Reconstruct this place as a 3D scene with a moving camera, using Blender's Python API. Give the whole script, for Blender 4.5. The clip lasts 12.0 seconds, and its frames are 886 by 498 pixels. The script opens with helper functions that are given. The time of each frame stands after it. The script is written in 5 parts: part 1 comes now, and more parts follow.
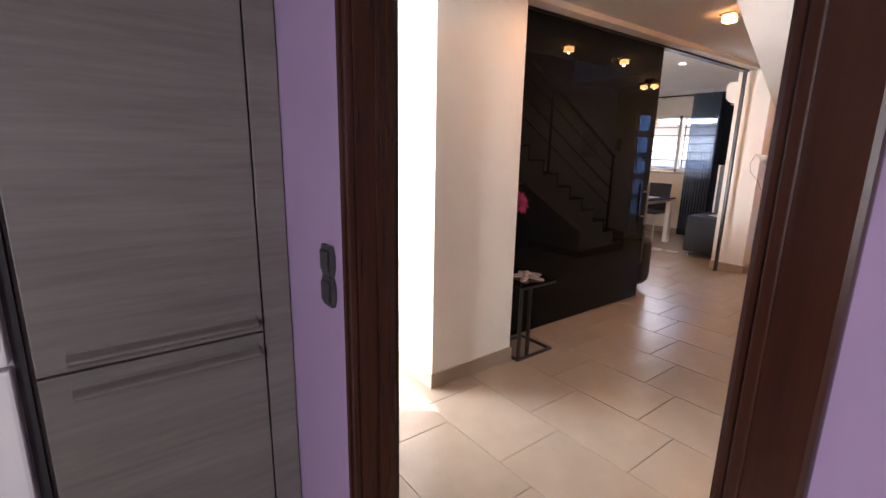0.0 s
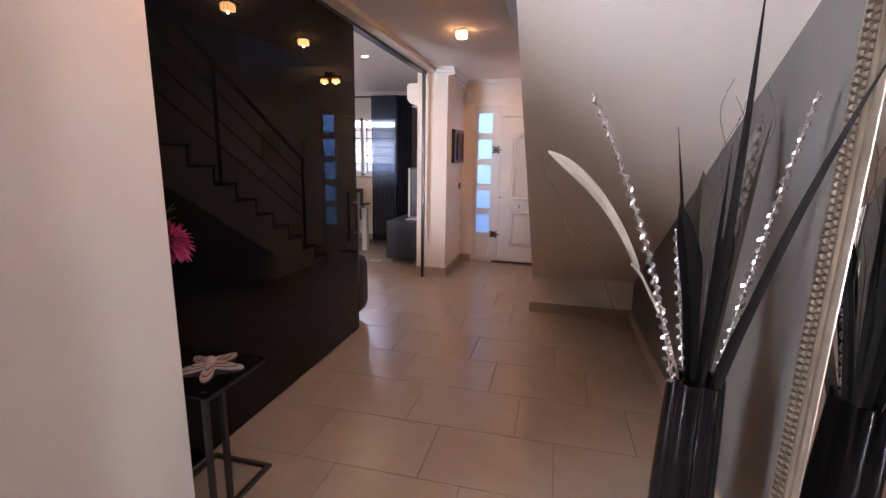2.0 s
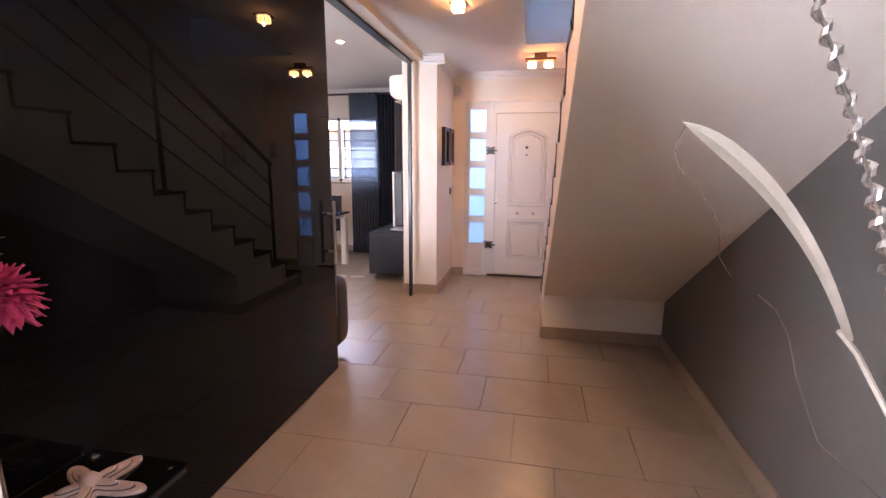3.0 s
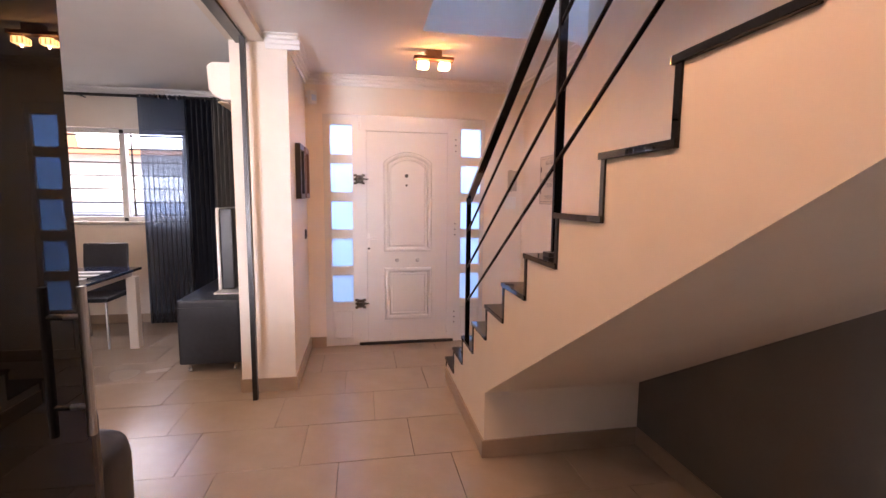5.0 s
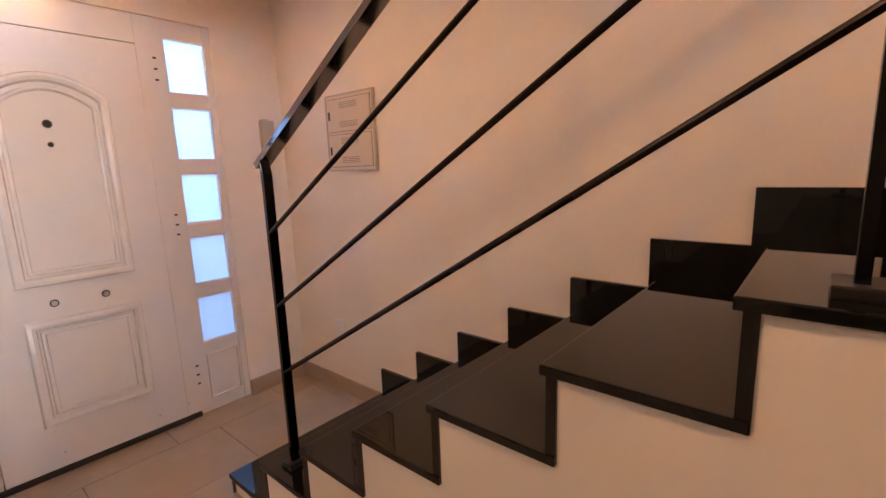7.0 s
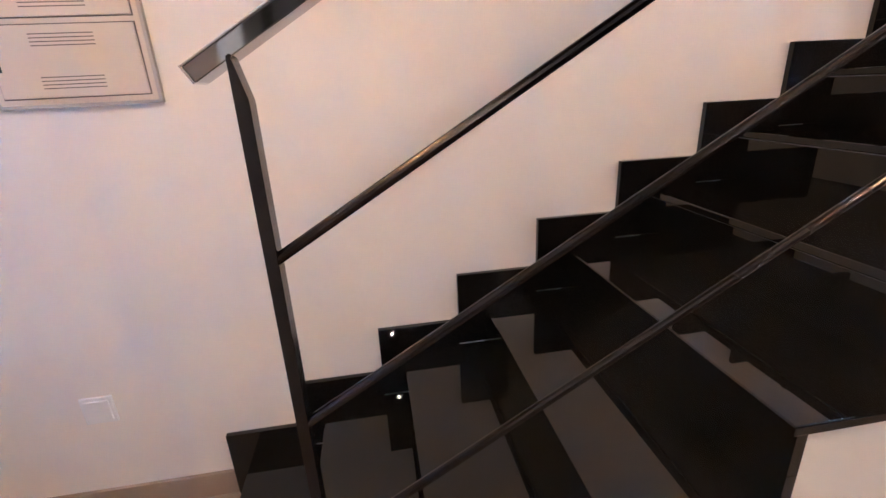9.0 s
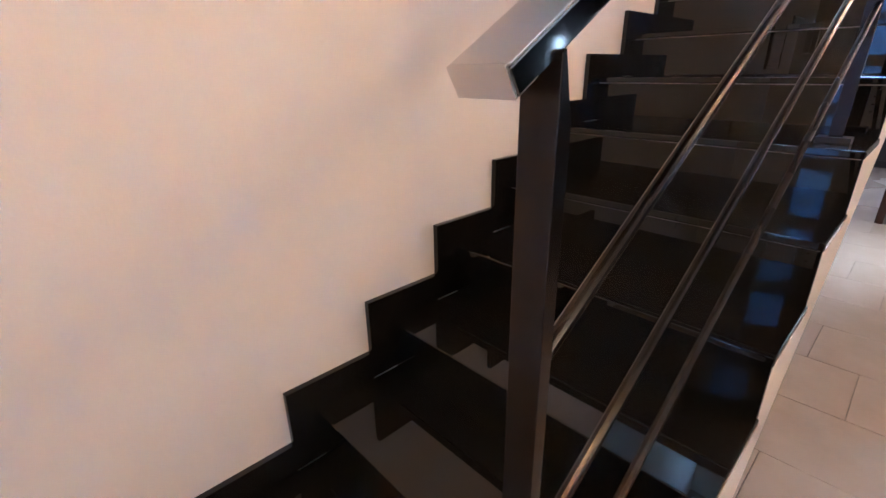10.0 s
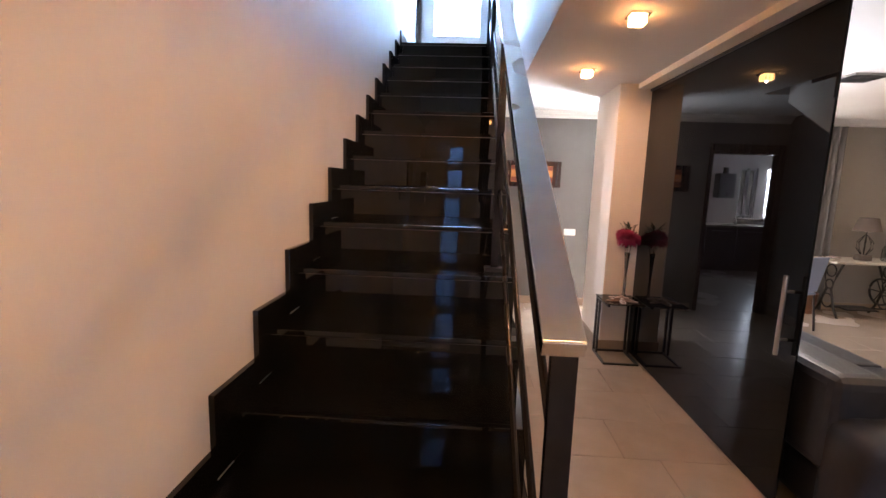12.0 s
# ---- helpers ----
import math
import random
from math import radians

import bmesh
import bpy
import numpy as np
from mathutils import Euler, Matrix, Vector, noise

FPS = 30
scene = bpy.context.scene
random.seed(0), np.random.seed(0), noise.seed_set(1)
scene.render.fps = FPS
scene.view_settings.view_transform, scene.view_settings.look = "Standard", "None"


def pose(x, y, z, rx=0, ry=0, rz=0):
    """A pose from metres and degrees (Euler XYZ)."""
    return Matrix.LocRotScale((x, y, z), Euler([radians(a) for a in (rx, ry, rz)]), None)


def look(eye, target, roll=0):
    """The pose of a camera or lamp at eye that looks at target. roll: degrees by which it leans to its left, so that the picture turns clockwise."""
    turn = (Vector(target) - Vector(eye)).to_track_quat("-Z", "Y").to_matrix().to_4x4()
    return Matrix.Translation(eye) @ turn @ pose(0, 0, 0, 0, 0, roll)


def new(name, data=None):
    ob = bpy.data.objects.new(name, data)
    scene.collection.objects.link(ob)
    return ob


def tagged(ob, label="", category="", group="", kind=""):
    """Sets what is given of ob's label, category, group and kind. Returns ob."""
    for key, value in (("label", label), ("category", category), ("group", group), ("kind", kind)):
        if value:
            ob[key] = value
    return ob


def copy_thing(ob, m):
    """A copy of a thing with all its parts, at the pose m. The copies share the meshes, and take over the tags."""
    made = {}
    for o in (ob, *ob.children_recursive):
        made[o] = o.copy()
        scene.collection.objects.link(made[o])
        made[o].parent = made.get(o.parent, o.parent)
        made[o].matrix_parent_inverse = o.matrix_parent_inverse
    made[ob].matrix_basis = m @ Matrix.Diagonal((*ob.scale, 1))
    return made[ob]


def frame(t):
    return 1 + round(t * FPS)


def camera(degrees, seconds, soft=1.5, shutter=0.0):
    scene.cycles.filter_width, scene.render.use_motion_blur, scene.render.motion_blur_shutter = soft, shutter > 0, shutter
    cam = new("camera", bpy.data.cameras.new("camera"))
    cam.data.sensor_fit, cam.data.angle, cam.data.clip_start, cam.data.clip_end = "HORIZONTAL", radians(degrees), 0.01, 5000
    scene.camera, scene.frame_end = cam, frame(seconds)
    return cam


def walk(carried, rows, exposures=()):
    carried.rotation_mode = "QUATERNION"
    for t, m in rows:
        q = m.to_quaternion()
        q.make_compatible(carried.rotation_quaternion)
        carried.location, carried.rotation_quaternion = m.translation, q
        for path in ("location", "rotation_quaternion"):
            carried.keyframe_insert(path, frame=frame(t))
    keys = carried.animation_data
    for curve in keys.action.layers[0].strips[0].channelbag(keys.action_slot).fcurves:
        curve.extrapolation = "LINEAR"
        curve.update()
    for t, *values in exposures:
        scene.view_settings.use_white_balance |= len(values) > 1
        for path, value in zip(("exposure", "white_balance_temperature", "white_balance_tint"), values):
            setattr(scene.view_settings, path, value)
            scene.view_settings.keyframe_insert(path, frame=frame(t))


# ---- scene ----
cam = camera(88.7, 12.0)
PATH = [
    (0, (3.058, 0.251, 1.494), (1.507, 1.436, 1.058), 1.1),
    (0.5, (2.81, 0.41, 1.494), (1.612, 1.952, 1.06), 0.8),
    (1, (2.561, 0.647, 1.469), (1.718, 2.41, 1.042), 0.9),
    (1.5, (2.41, 0.899, 1.467), (1.817, 2.765, 1.058), 1.1),
    (2, (2.247, 1.205, 1.464), (1.778, 3.11, 1.073), 1.0),
    (2.5, (2.115, 1.535, 1.441), (1.699, 3.455, 1.066), 0.6),
    (4.5, (1.521, 2.913, 1.407), (1.506, 4.891, 1.113), 0.4),
    (5, (1.426, 3.279, 1.419), (1.776, 5.236, 1.199), 0.5),
    (5.5, (1.396, 3.701, 1.424), (2.087, 5.569, 1.231), -0.3),
    (6, (1.405, 4.139, 1.447), (2.333, 5.9, 1.253), -0.7),
    (6.5, (1.381, 4.562, 1.417), (2.606, 6.129, 1.211), -0.9),
    (7, (1.384, 4.932, 1.383), (2.88, 6.21, 1.027), -2.0),
    (8.8, (1.518, 6.079, 1.372), (3.409, 5.998, 0.726), -3.1),
    (9, (1.588, 6.189, 1.383), (3.451, 5.918, 0.709), -2.9),
    (9.2, (1.66, 6.294, 1.385), (3.473, 5.82, 0.688), -2.5),
    (9.5, (1.804, 6.449, 1.403), (3.477, 5.619, 0.687), -1.3),
    (10, (1.965, 6.591, 1.415), (3.32, 5.316, 0.68), -1.0),
    (10.5, (2.111, 6.676, 1.459), (2.988, 5.017, 0.767), -0.3),
    (11, (2.188, 6.768, 1.503), (2.636, 4.901, 0.945), 0.5),
    (11.2, (2.213, 6.8, 1.525), (2.535, 4.892, 1.019), 1.0),
    (11.5, (2.25, 6.829, 1.539), (2.447, 4.883, 1.122), 1.8),
    (12, (2.27, 6.852, 1.584), (2.375, 4.877, 1.29), 1.9),
]
walk(cam, [(t, look(eye, target, roll)) for t, eye, target, roll in PATH],
     exposures=[(0, 1.8, 6800, 20), (0.9, 1.75, 6450, 23), (1.5, 1.55, 6400, 26), (2, 1.6, 6350, 26), (2.6, 2.1, 6300, 25), (4.6, 2.25, 6650, 28), (5.4, 1.97, 7050, 28), (6, 1.85, 7250, 26), (6.7, 1.85, 7250, 24), (7.2, 2.15, 6900, 21), (8.6, 2.55, 5050, 9), (9, 2.8, 4950, 8), (10.5, 2.62, 5550, 10), (12, 2.15, 6550, 19)])

# ---------------------------------------------------------------- light
world = bpy.data.worlds.new("world")
scene.world = world
world.use_nodes = True
wn = world.node_tree
sky = wn.nodes.new("ShaderNodeTexSky")
sky.sky_type = "NISHITA"
sky.sun_disc = False
sky.sun_elevation = radians(45)
sky.sun_rotation = radians(225)
wn.links.new(sky.outputs[0], wn.nodes["Background"].inputs[0])
wn.nodes["Background"].inputs[1].default_value = 0.1

sun = new("sun", bpy.data.lights.new("sun", "SUN"))
sun.data.energy = 5.0
sun.data.angle = radians(0.5)
sun.data.color = (1.0, 0.95, 0.86)
sun.matrix_world = look((-7.0, -7.0, 9.9), (0, 0, 0))


def area(name, eye, target, w, h, watts, color):
    ob = new(name, bpy.data.lights.new(name, "AREA"))
    ob.data.shape = "RECTANGLE"
    ob.data.size, ob.data.size_y = w, h
    ob.data.energy, ob.data.color = watts, color
    ob.matrix_world = look(eye, target)
    return ob


def bulb(name, x, y, z, watts, color=(1.0, 0.57, 0.33), r=0.008):
    """A halogen bulb that shines downwards and sideways."""
    ob = new(name, bpy.data.lights.new(name, "SPOT"))
    ob.data.spot_size, ob.data.spot_blend = radians(176), 0.35
    ob.data.energy, ob.data.color, ob.data.shadow_soft_size = watts, color, r
    ob.location = (x, y, z)
    return ob


DAY = (0.86, 0.93, 1.0)
area("patio_daylight", (-1.0, 0.24, 1.1), (2.5, 2.6, 1.8), 1.7, 1.7, 58, DAY).data.spread = radians(120)
area("window_daylight", (-1.15, 9.9, 2.7), (-1.0, 6.0, 0.8), 2.2, 1.4, 42, DAY)
area("entrance_daylight", (1.83, 8.3, 1.95), (1.83, 7.3, 1.5), 1.7, 1.1, 10.0, (0.34, 0.6, 1.0))
area("upstairs_daylight", (2.45, 0.75, 3.95), (2.5, 4.5, 2.6), 0.85, 1.3, 40, (0.52, 0.74, 1.0))
area("kitchen_daylight", (5.37, -2.98, 1.55), (3.4, 0, 1.3), 0.36, 1.0, 34, DAY)

LAMPS = ((1.36, 2.97), (1.397, 4.187), (1.397, 5.181))
for x, y in LAMPS:
    bulb("ceiling_bulb", x, y, 2.445, 5.0, r=0.005)
# last two are added fill, brightening the living room in place of deep sunlight
for x, y, watts in ((0.1, 6.15, 2.5), (-1.3, 6.15, 9.0), (-2.2, 3.0, 6.0), (-1.2, 1.7, 6.0)):
    bulb("spot_and_fill_bulb", x, y, 2.548, watts, (1.0, 0.66, 0.38))
for x in (1.885, 2.045):
    bulb("entrance_bulb", x, 6.76, 2.374, 1.15, (1.0, 0.57, 0.2), 0.005)

# ---------------------------------------------------------------- materials


def material(name, color, rough=0.5, metal=0.0, spec=0.5):
    m = bpy.data.materials.new(name)
    m.use_nodes = True
    b = m.node_tree.nodes["Principled BSDF"]
    b.inputs["Base Color"].default_value = (*color, 1)
    b.inputs["Roughness"].default_value = rough
    b.inputs["Metallic"].default_value = metal
    b.inputs["Specular IOR Level"].default_value = spec
    return m


def node(m, kind, **values):
    n = m.node_tree.nodes.new(kind)
    for key, v in values.items():
        n.inputs[key.replace("_", " ")].default_value = v
    return n


def link(m, a, b):
    m.node_tree.links.new(a, b)


def bsdf(m):
    return m.node_tree.nodes["Principled BSDF"]


def noisy(m, dark, light, scale, stretch=(1, 1, 1), bump=0.0, bump_scale=0.0, rough=None, random_tint=0.0):
    """Two scales of noise between two colours, a fine relief and some wear in the gloss."""
    co = node(m, "ShaderNodeTexCoord")
    mp = node(m, "ShaderNodeMapping", Scale=stretch)
    link(m, co.outputs["Object"], mp.inputs[0])
    n1 = node(m, "ShaderNodeTexNoise", Scale=scale, Detail=6.0, Roughness=0.6)
    n2 = node(m, "ShaderNodeTexNoise", Scale=scale * 0.13, Detail=3.0)
    for n in (n1, n2):
        link(m, mp.outputs[0], n.inputs["Vector"])
    mix = node(m, "ShaderNodeMath")
    mix.operation = "ADD"
    half = node(m, "ShaderNodeMath")
    half.operation = "MULTIPLY"
    half.inputs[1].default_value = 0.5
    link(m, n1.outputs[0], mix.inputs[0])
    link(m, n2.outputs[0], mix.inputs[1])
    link(m, mix.outputs[0], half.inputs[0])
    src = half.outputs[0]
    if random_tint:
        info = node(m, "ShaderNodeObjectInfo")
        rt = node(m, "ShaderNodeMath")
        rt.operation = "MULTIPLY_ADD"
        rt.inputs[1].default_value = random_tint
        link(m, info.outputs["Random"], rt.inputs[0])
        link(m, src, rt.inputs[2])
        src = rt.outputs[0]
    ramp = node(m, "ShaderNodeValToRGB")
    ramp.color_ramp.elements[0].position, ramp.color_ramp.elements[1].position = 0.32, 0.68 + random_tint
    ramp.color_ramp.elements[0].color, ramp.color_ramp.elements[1].color = (*dark, 1), (*light, 1)
    link(m, src, ramp.inputs[0])
    link(m, ramp.outputs[0], bsdf(m).inputs["Base Color"])
    if bump:
        n3 = node(m, "ShaderNodeTexNoise", Scale=bump_scale or scale * 6, Detail=4.0)
        link(m, mp.outputs[0], n3.inputs["Vector"])
        bp = node(m, "ShaderNodeBump", Strength=bump, Distance=0.004)
        link(m, n3.outputs[0], bp.inputs["Height"])
        link(m, bp.outputs[0], bsdf(m).inputs["Normal"])
    if rough:
        mr = node(m, "ShaderNodeMapRange")
        mr.inputs["To Min"].default_value, mr.inputs["To Max"].default_value = rough
        link(m, n2.outputs[0], mr.inputs[0])
        link(m, mr.outputs[0], bsdf(m).inputs["Roughness"])
    return m


PAINT = noisy(material("cream wall paint", (0.8, 0.74, 0.66), 0.55), (0.76, 0.69, 0.60), (0.83, 0.77, 0.69), 3.0, bump=0.09, bump_scale=120, rough=(0.45, 0.65))
CEIL = noisy(material("white ceiling paint", (0.8, 0.8, 0.78), 0.7), (0.76, 0.74, 0.72), (0.82, 0.81, 0.79), 2.0, bump=0.15, bump_scale=60)
GREYWALL = noisy(material("charcoal wall paint", (0.12, 0.11, 0.1), 0.55), (0.115, 0.109, 0.1), (0.15, 0.142, 0.131), 3.0, bump=0.2, bump_scale=80, rough=(0.4, 0.6))
TAUPE = noisy(material("taupe wall paint", (0.33, 0.3, 0.26), 0.55), (0.29, 0.265, 0.23), (0.36, 0.33, 0.29), 3.0, bump=0.2, bump_scale=80, rough=(0.4, 0.6))
PURPLE = noisy(material("lilac wall paint", (0.35, 0.24, 0.4), 0.5), (0.33, 0.23, 0.38), (0.38, 0.27, 0.43), 3.0, bump=0.2, bump_scale=80)
TILE = noisy(material("beige stoneware tile", (0.5, 0.42, 0.34), 0.25, 0.0, 0.45), (0.33, 0.265, 0.205), (0.43, 0.355, 0.285), 5.0, bump=0.12, bump_scale=40, rough=(0.18, 0.34), random_tint=0.12)
SKIRT = noisy(material("tan skirting tile", (0.36, 0.27, 0.2), 0.35), (0.32, 0.24, 0.17), (0.4, 0.31, 0.23), 6.0, bump=0.1, rough=(0.25, 0.4))
GROUT = material("grey grout", (0.25, 0.205, 0.162), 0.9)
GRANITE = noisy(material("polished black granite", (0.008, 0.008, 0.008), 0.07), (0.003, 0.003, 0.003), (0.01, 0.009, 0.008), 60.0, rough=(0.008, 0.025))
bsdf(GRANITE).inputs["IOR"].default_value = 1.46
BLACKMETAL = noisy(material("black lacquered steel", (0.015, 0.014, 0.014), 0.3), (0.01, 0.01, 0.01), (0.022, 0.02, 0.02), 20.0, rough=(0.22, 0.4))
RAILLIT = noisy(material("polished steel", (0.3, 0.3, 0.3), 0.12, 1.0), (0.68, 0.67, 0.65), (0.8, 0.78, 0.76), 20.0, rough=(0.2, 0.32))
# sides darker than the top: the dark room they reflect is in the colour
RAILDIM = noisy(material("rail steel with dark reflections in colour", (0.3, 0.29, 0.28), 0.06, 1.0), (0.22, 0.21, 0.2), (0.32, 0.31, 0.3), 20.0, rough=(0.04, 0.1))
LOCK = material("dark chrome", (0.16, 0.155, 0.15), 0.25, 1.0)
GUNMETAL = noisy(material("dark polished steel", (0.1, 0.085, 0.08), 0.25, 1.0), (0.03, 0.026, 0.024), (0.05, 0.042, 0.039), 20.0, rough=(0.18, 0.32))
BLACKGLASS = material("black glass", (0.004, 0.004, 0.005), 0.015)
bsdf(BLACKGLASS).inputs["IOR"].default_value = 1.32
bsdf(BLACKGLASS).inputs["Specular Tint"].default_value = (0.5, 0.78, 1.0, 1)
WHITEGLOSS = noisy(material("white lacquer", (0.8, 0.8, 0.79), 0.2), (0.68, 0.67, 0.65), (0.74, 0.73, 0.71), 4.0, rough=(0.14, 0.28))
WHITE = material("white plastic", (0.78, 0.77, 0.74), 0.4)
MAHOGANY = noisy(material("dark red mahogany", (0.05, 0.016, 0.009), 0.25), (0.016, 0.005, 0.004), (0.052, 0.015, 0.008), 9.0, stretch=(6, 6, 0.35), rough=(0.15, 0.32))
GREYOAK = noisy(material("grey oak laminate", (0.16, 0.14, 0.12), 0.45), (0.105, 0.095, 0.082), (0.185, 0.168, 0.148), 7.0, stretch=(6, 0.5, 9), bump=0.15, bump_scale=30, rough=(0.4, 0.55))
CHROME = material("brushed chrome", (0.65, 0.65, 0.64), 0.2, 1.0)
STEEL = material("satin steel", (0.5, 0.5, 0.5), 0.35, 1.0)
SILVER = noisy(material("antique silver", (0.5, 0.46, 0.4), 0.3, 0.9), (0.3, 0.25, 0.19), (0.5, 0.43, 0.34), 9.0, rough=(0.28, 0.42))
BLACKSATIN = material("black satin", (0.012, 0.012, 0.013), 0.35)
BLACKMATT = material("black rubber", (0.015, 0.015, 0.015), 0.7)
MIRROR = material("mirror glass", (0.9, 0.9, 0.9), 0.0, 1.0)
GLASS = material("clear glass", (1, 1, 1), 0.0)
bsdf(GLASS).inputs["Transmission Weight"].default_value = 1.0
bsdf(GLASS).inputs["IOR"].default_value = 1.2


def frosted(name, color):
    m = bpy.data.materials.new(name)
    m.use_nodes = True
    t = m.node_tree
    t.nodes.remove(t.nodes["Principled BSDF"])
    a = t.nodes.new("ShaderNodeBsdfTranslucent")
    g = t.nodes.new("ShaderNodeBsdfGlossy")
    mix = t.nodes.new("ShaderNodeMixShader")
    a.inputs[0].default_value = (*color, 1)
    g.inputs["Roughness"].default_value = 0.15
    mix.inputs[0].default_value = 0.06
    t.links.new(a.outputs[0], mix.inputs[1])
    t.links.new(g.outputs[0], mix.inputs[2])
    t.links.new(mix.outputs[0], t.nodes["Material Output"].inputs[0])
    return m


FROST = frosted("frosted glass", (0.66, 0.78, 0.93))


def glow(name, color, strength):
    m = bpy.data.materials.new(name)
    m.use_nodes = True
    b = bsdf(m)
    b.inputs["Base Color"].default_value = (*color, 1)
    b.inputs["Emission Color"].default_value = (*color, 1)
    b.inputs["Emission Strength"].default_value = strength
    return m


LAMPGLASS = glow("lit amber lamp glass", (1.0, 0.5, 0.17), 11.0)
LAMPRIM = glow("amber edge of lamp glass", (0.9, 0.3, 0.07), 3.0)
LAMPCORE = glow("lit bulb", (1.0, 0.8, 0.5), 40.0)

# ---------------------------------------------------------------- mesh helpers


def box(bm, x0, x1, y0, y1, z0, z1, m=None):
    vs = [bm.verts.new(Vector((x, y, z))) for x in (x0, x1) for y in (y0, y1) for z in (z0, z1)]
    for q in ((0, 1, 3, 2), (4, 6, 7, 5), (0, 4, 5, 1), (2, 3, 7, 6), (0, 2, 6, 4), (1, 5, 7, 3)):
        bm.faces.new([vs[i] for i in q])
    if m is not None:
        bmesh.ops.transform(bm, matrix=m, verts=vs)
    return vs


def bx(*v):
    bm = bmesh.new()
    box(bm, *v)
    return bm


def bevelled(bm, width=0.003, segments=2):
    bmesh.ops.bevel(bm, geom=list(bm.edges), offset=width, segments=segments, affect="EDGES", profile=0.6)
    return bm


def bbx(x0, x1, y0, y1, z0, z1, width=0.003):
    return bevelled(bx(x0, x1, y0, y1, z0, z1), width)


def prism(points, axis, a, b):
    """A polygon in the two other axes, drawn from a to b along an axis."""
    bm = bmesh.new()

    def at(p, v):
        return {"x": (v, p[0], p[1]), "y": (p[0], v, p[1]), "z": (p[0], p[1], v)}[axis]

    lo = [bm.verts.new(at(p, a)) for p in points]
    hi = [bm.verts.new(at(p, b)) for p in points]
    bm.faces.new(lo)
    bm.faces.new(hi[::-1])
    n = len(points)
    for i in range(n):
        bm.faces.new((lo[i], hi[i], hi[(i + 1) % n], lo[(i + 1) % n]))
    bmesh.ops.recalc_face_normals(bm, faces=list(bm.faces))
    return bm


def cyl(bm, p, q, r0, r1=None, n=12, caps=True):
    """A round bar from p to q."""
    p, q = Vector(p), Vector(q)
    r1 = r0 if r1 is None else r1
    turn = (q - p).to_track_quat("Z", "Y").to_matrix()
    rings = []
    for c, r in ((p, r0), (q, r1)):
        rings.append([bm.verts.new(c + turn @ Vector((r * math.cos(i * math.tau / n), r * math.sin(i * math.tau / n), 0))) for i in range(n)])
    for i in range(n):
        bm.faces.new((rings[0][i], rings[0][(i + 1) % n], rings[1][(i + 1) % n], rings[1][i]))
    if caps:
        bm.faces.new(rings[0][::-1])
        bm.faces.new(rings[1])


def bar(p, q, r, n=12):
    bm = bmesh.new()
    cyl(bm, p, q, r, n=n)
    return bm


def lathe(profile, x=0.0, y=0.0, n=28, bm=None):
    """A turned shape from (radius, height) pairs."""
    bm = bm or bmesh.new()
    rings = [[bm.verts.new((x + r * math.cos(i * math.tau / n), y + r * math.sin(i * math.tau / n), z)) for i in range(n)] for r, z in profile]
    for a, b in zip(rings, rings[1:]):
        for i in range(n):
            bm.faces.new((a[i], a[(i + 1) % n], b[(i + 1) % n], b[i]))
    bm.faces.new(rings[0][::-1])
    bm.faces.new(rings[-1])
    return bm


def tube(points, r0, r1=None, n=8, bm=None):
    """A bent round bar along points, tapering from r0 to r1."""
    bm = bm or bmesh.new()
    r1 = r0 if r1 is None else r1
    pts = [Vector(p) for p in points]
    last = None
    for i, p in enumerate(pts):
        d = (pts[min(i + 1, len(pts) - 1)] - pts[max(i - 1, 0)]).normalized()
        turn = d.to_track_quat("Z", "Y").to_matrix()
        r = r0 + (r1 - r0) * i / (len(pts) - 1)
        ring = [bm.verts.new(p + turn @ Vector((r * math.cos(k * math.tau / n), r * math.sin(k * math.tau / n), 0))) for k in range(n)]
        if last:
            for k in range(n):
                bm.faces.new((last[k], last[(k + 1) % n], ring[(k + 1) % n], ring[k]))
        else:
            bm.faces.new(ring[::-1])
        last = ring
    bm.faces.new(last)
    return bm


def mesh(name, bm, mat, smooth=False):
    data = bpy.data.meshes.new(name)
    bm.to_mesh(data)
    bm.free()
    data.materials.append(mat)
    if smooth:
        data.shade_smooth()
        data.set_sharp_from_angle(angle=radians(40))
    return new(name, data)


def part(name, bm, mat, parent, label="", smooth=False):
    ob = mesh(name, bm, mat, smooth)
    ob.parent = parent
    if label:
        ob["label"] = label
    return ob


def thing(name, label, category, at=(0, 0, 0), turn=0.0, group=""):
    ob = new(name)
    ob.matrix_world = pose(*at, 0, 0, turn)
    return tagged(ob, label, category, group)


def setting(name, bm, mat, label, category):
    return tagged(mesh(name, bm, mat), label, category, kind="structure")


# ---------------------------------------------------------------- plan
XW = 3.0            # face of the stair wall
XG = 0.66           # face of the black glass
YD = 7.62           # face of the entrance wall
ZC = 2.515          # ceiling
ZU = 2.92           # upper floor
RISE, GOING, STEPS = 0.172, 0.283, 17
XS = 2.074          # open side of the stairs


def riser(k):
    return 5.57 - GOING * (k - 5)


def soffit(y):
    return 0.37 + RISE / GOING * (5.57 - y)


YTOP = riser(STEPS)

# floor slab under the tiles
floor = setting("floor", bx(-3.6, 5.9, -3.4, 9.1, -0.2, -0.012), GROUT, "beige stoneware tile floor with grey joints", "floor")

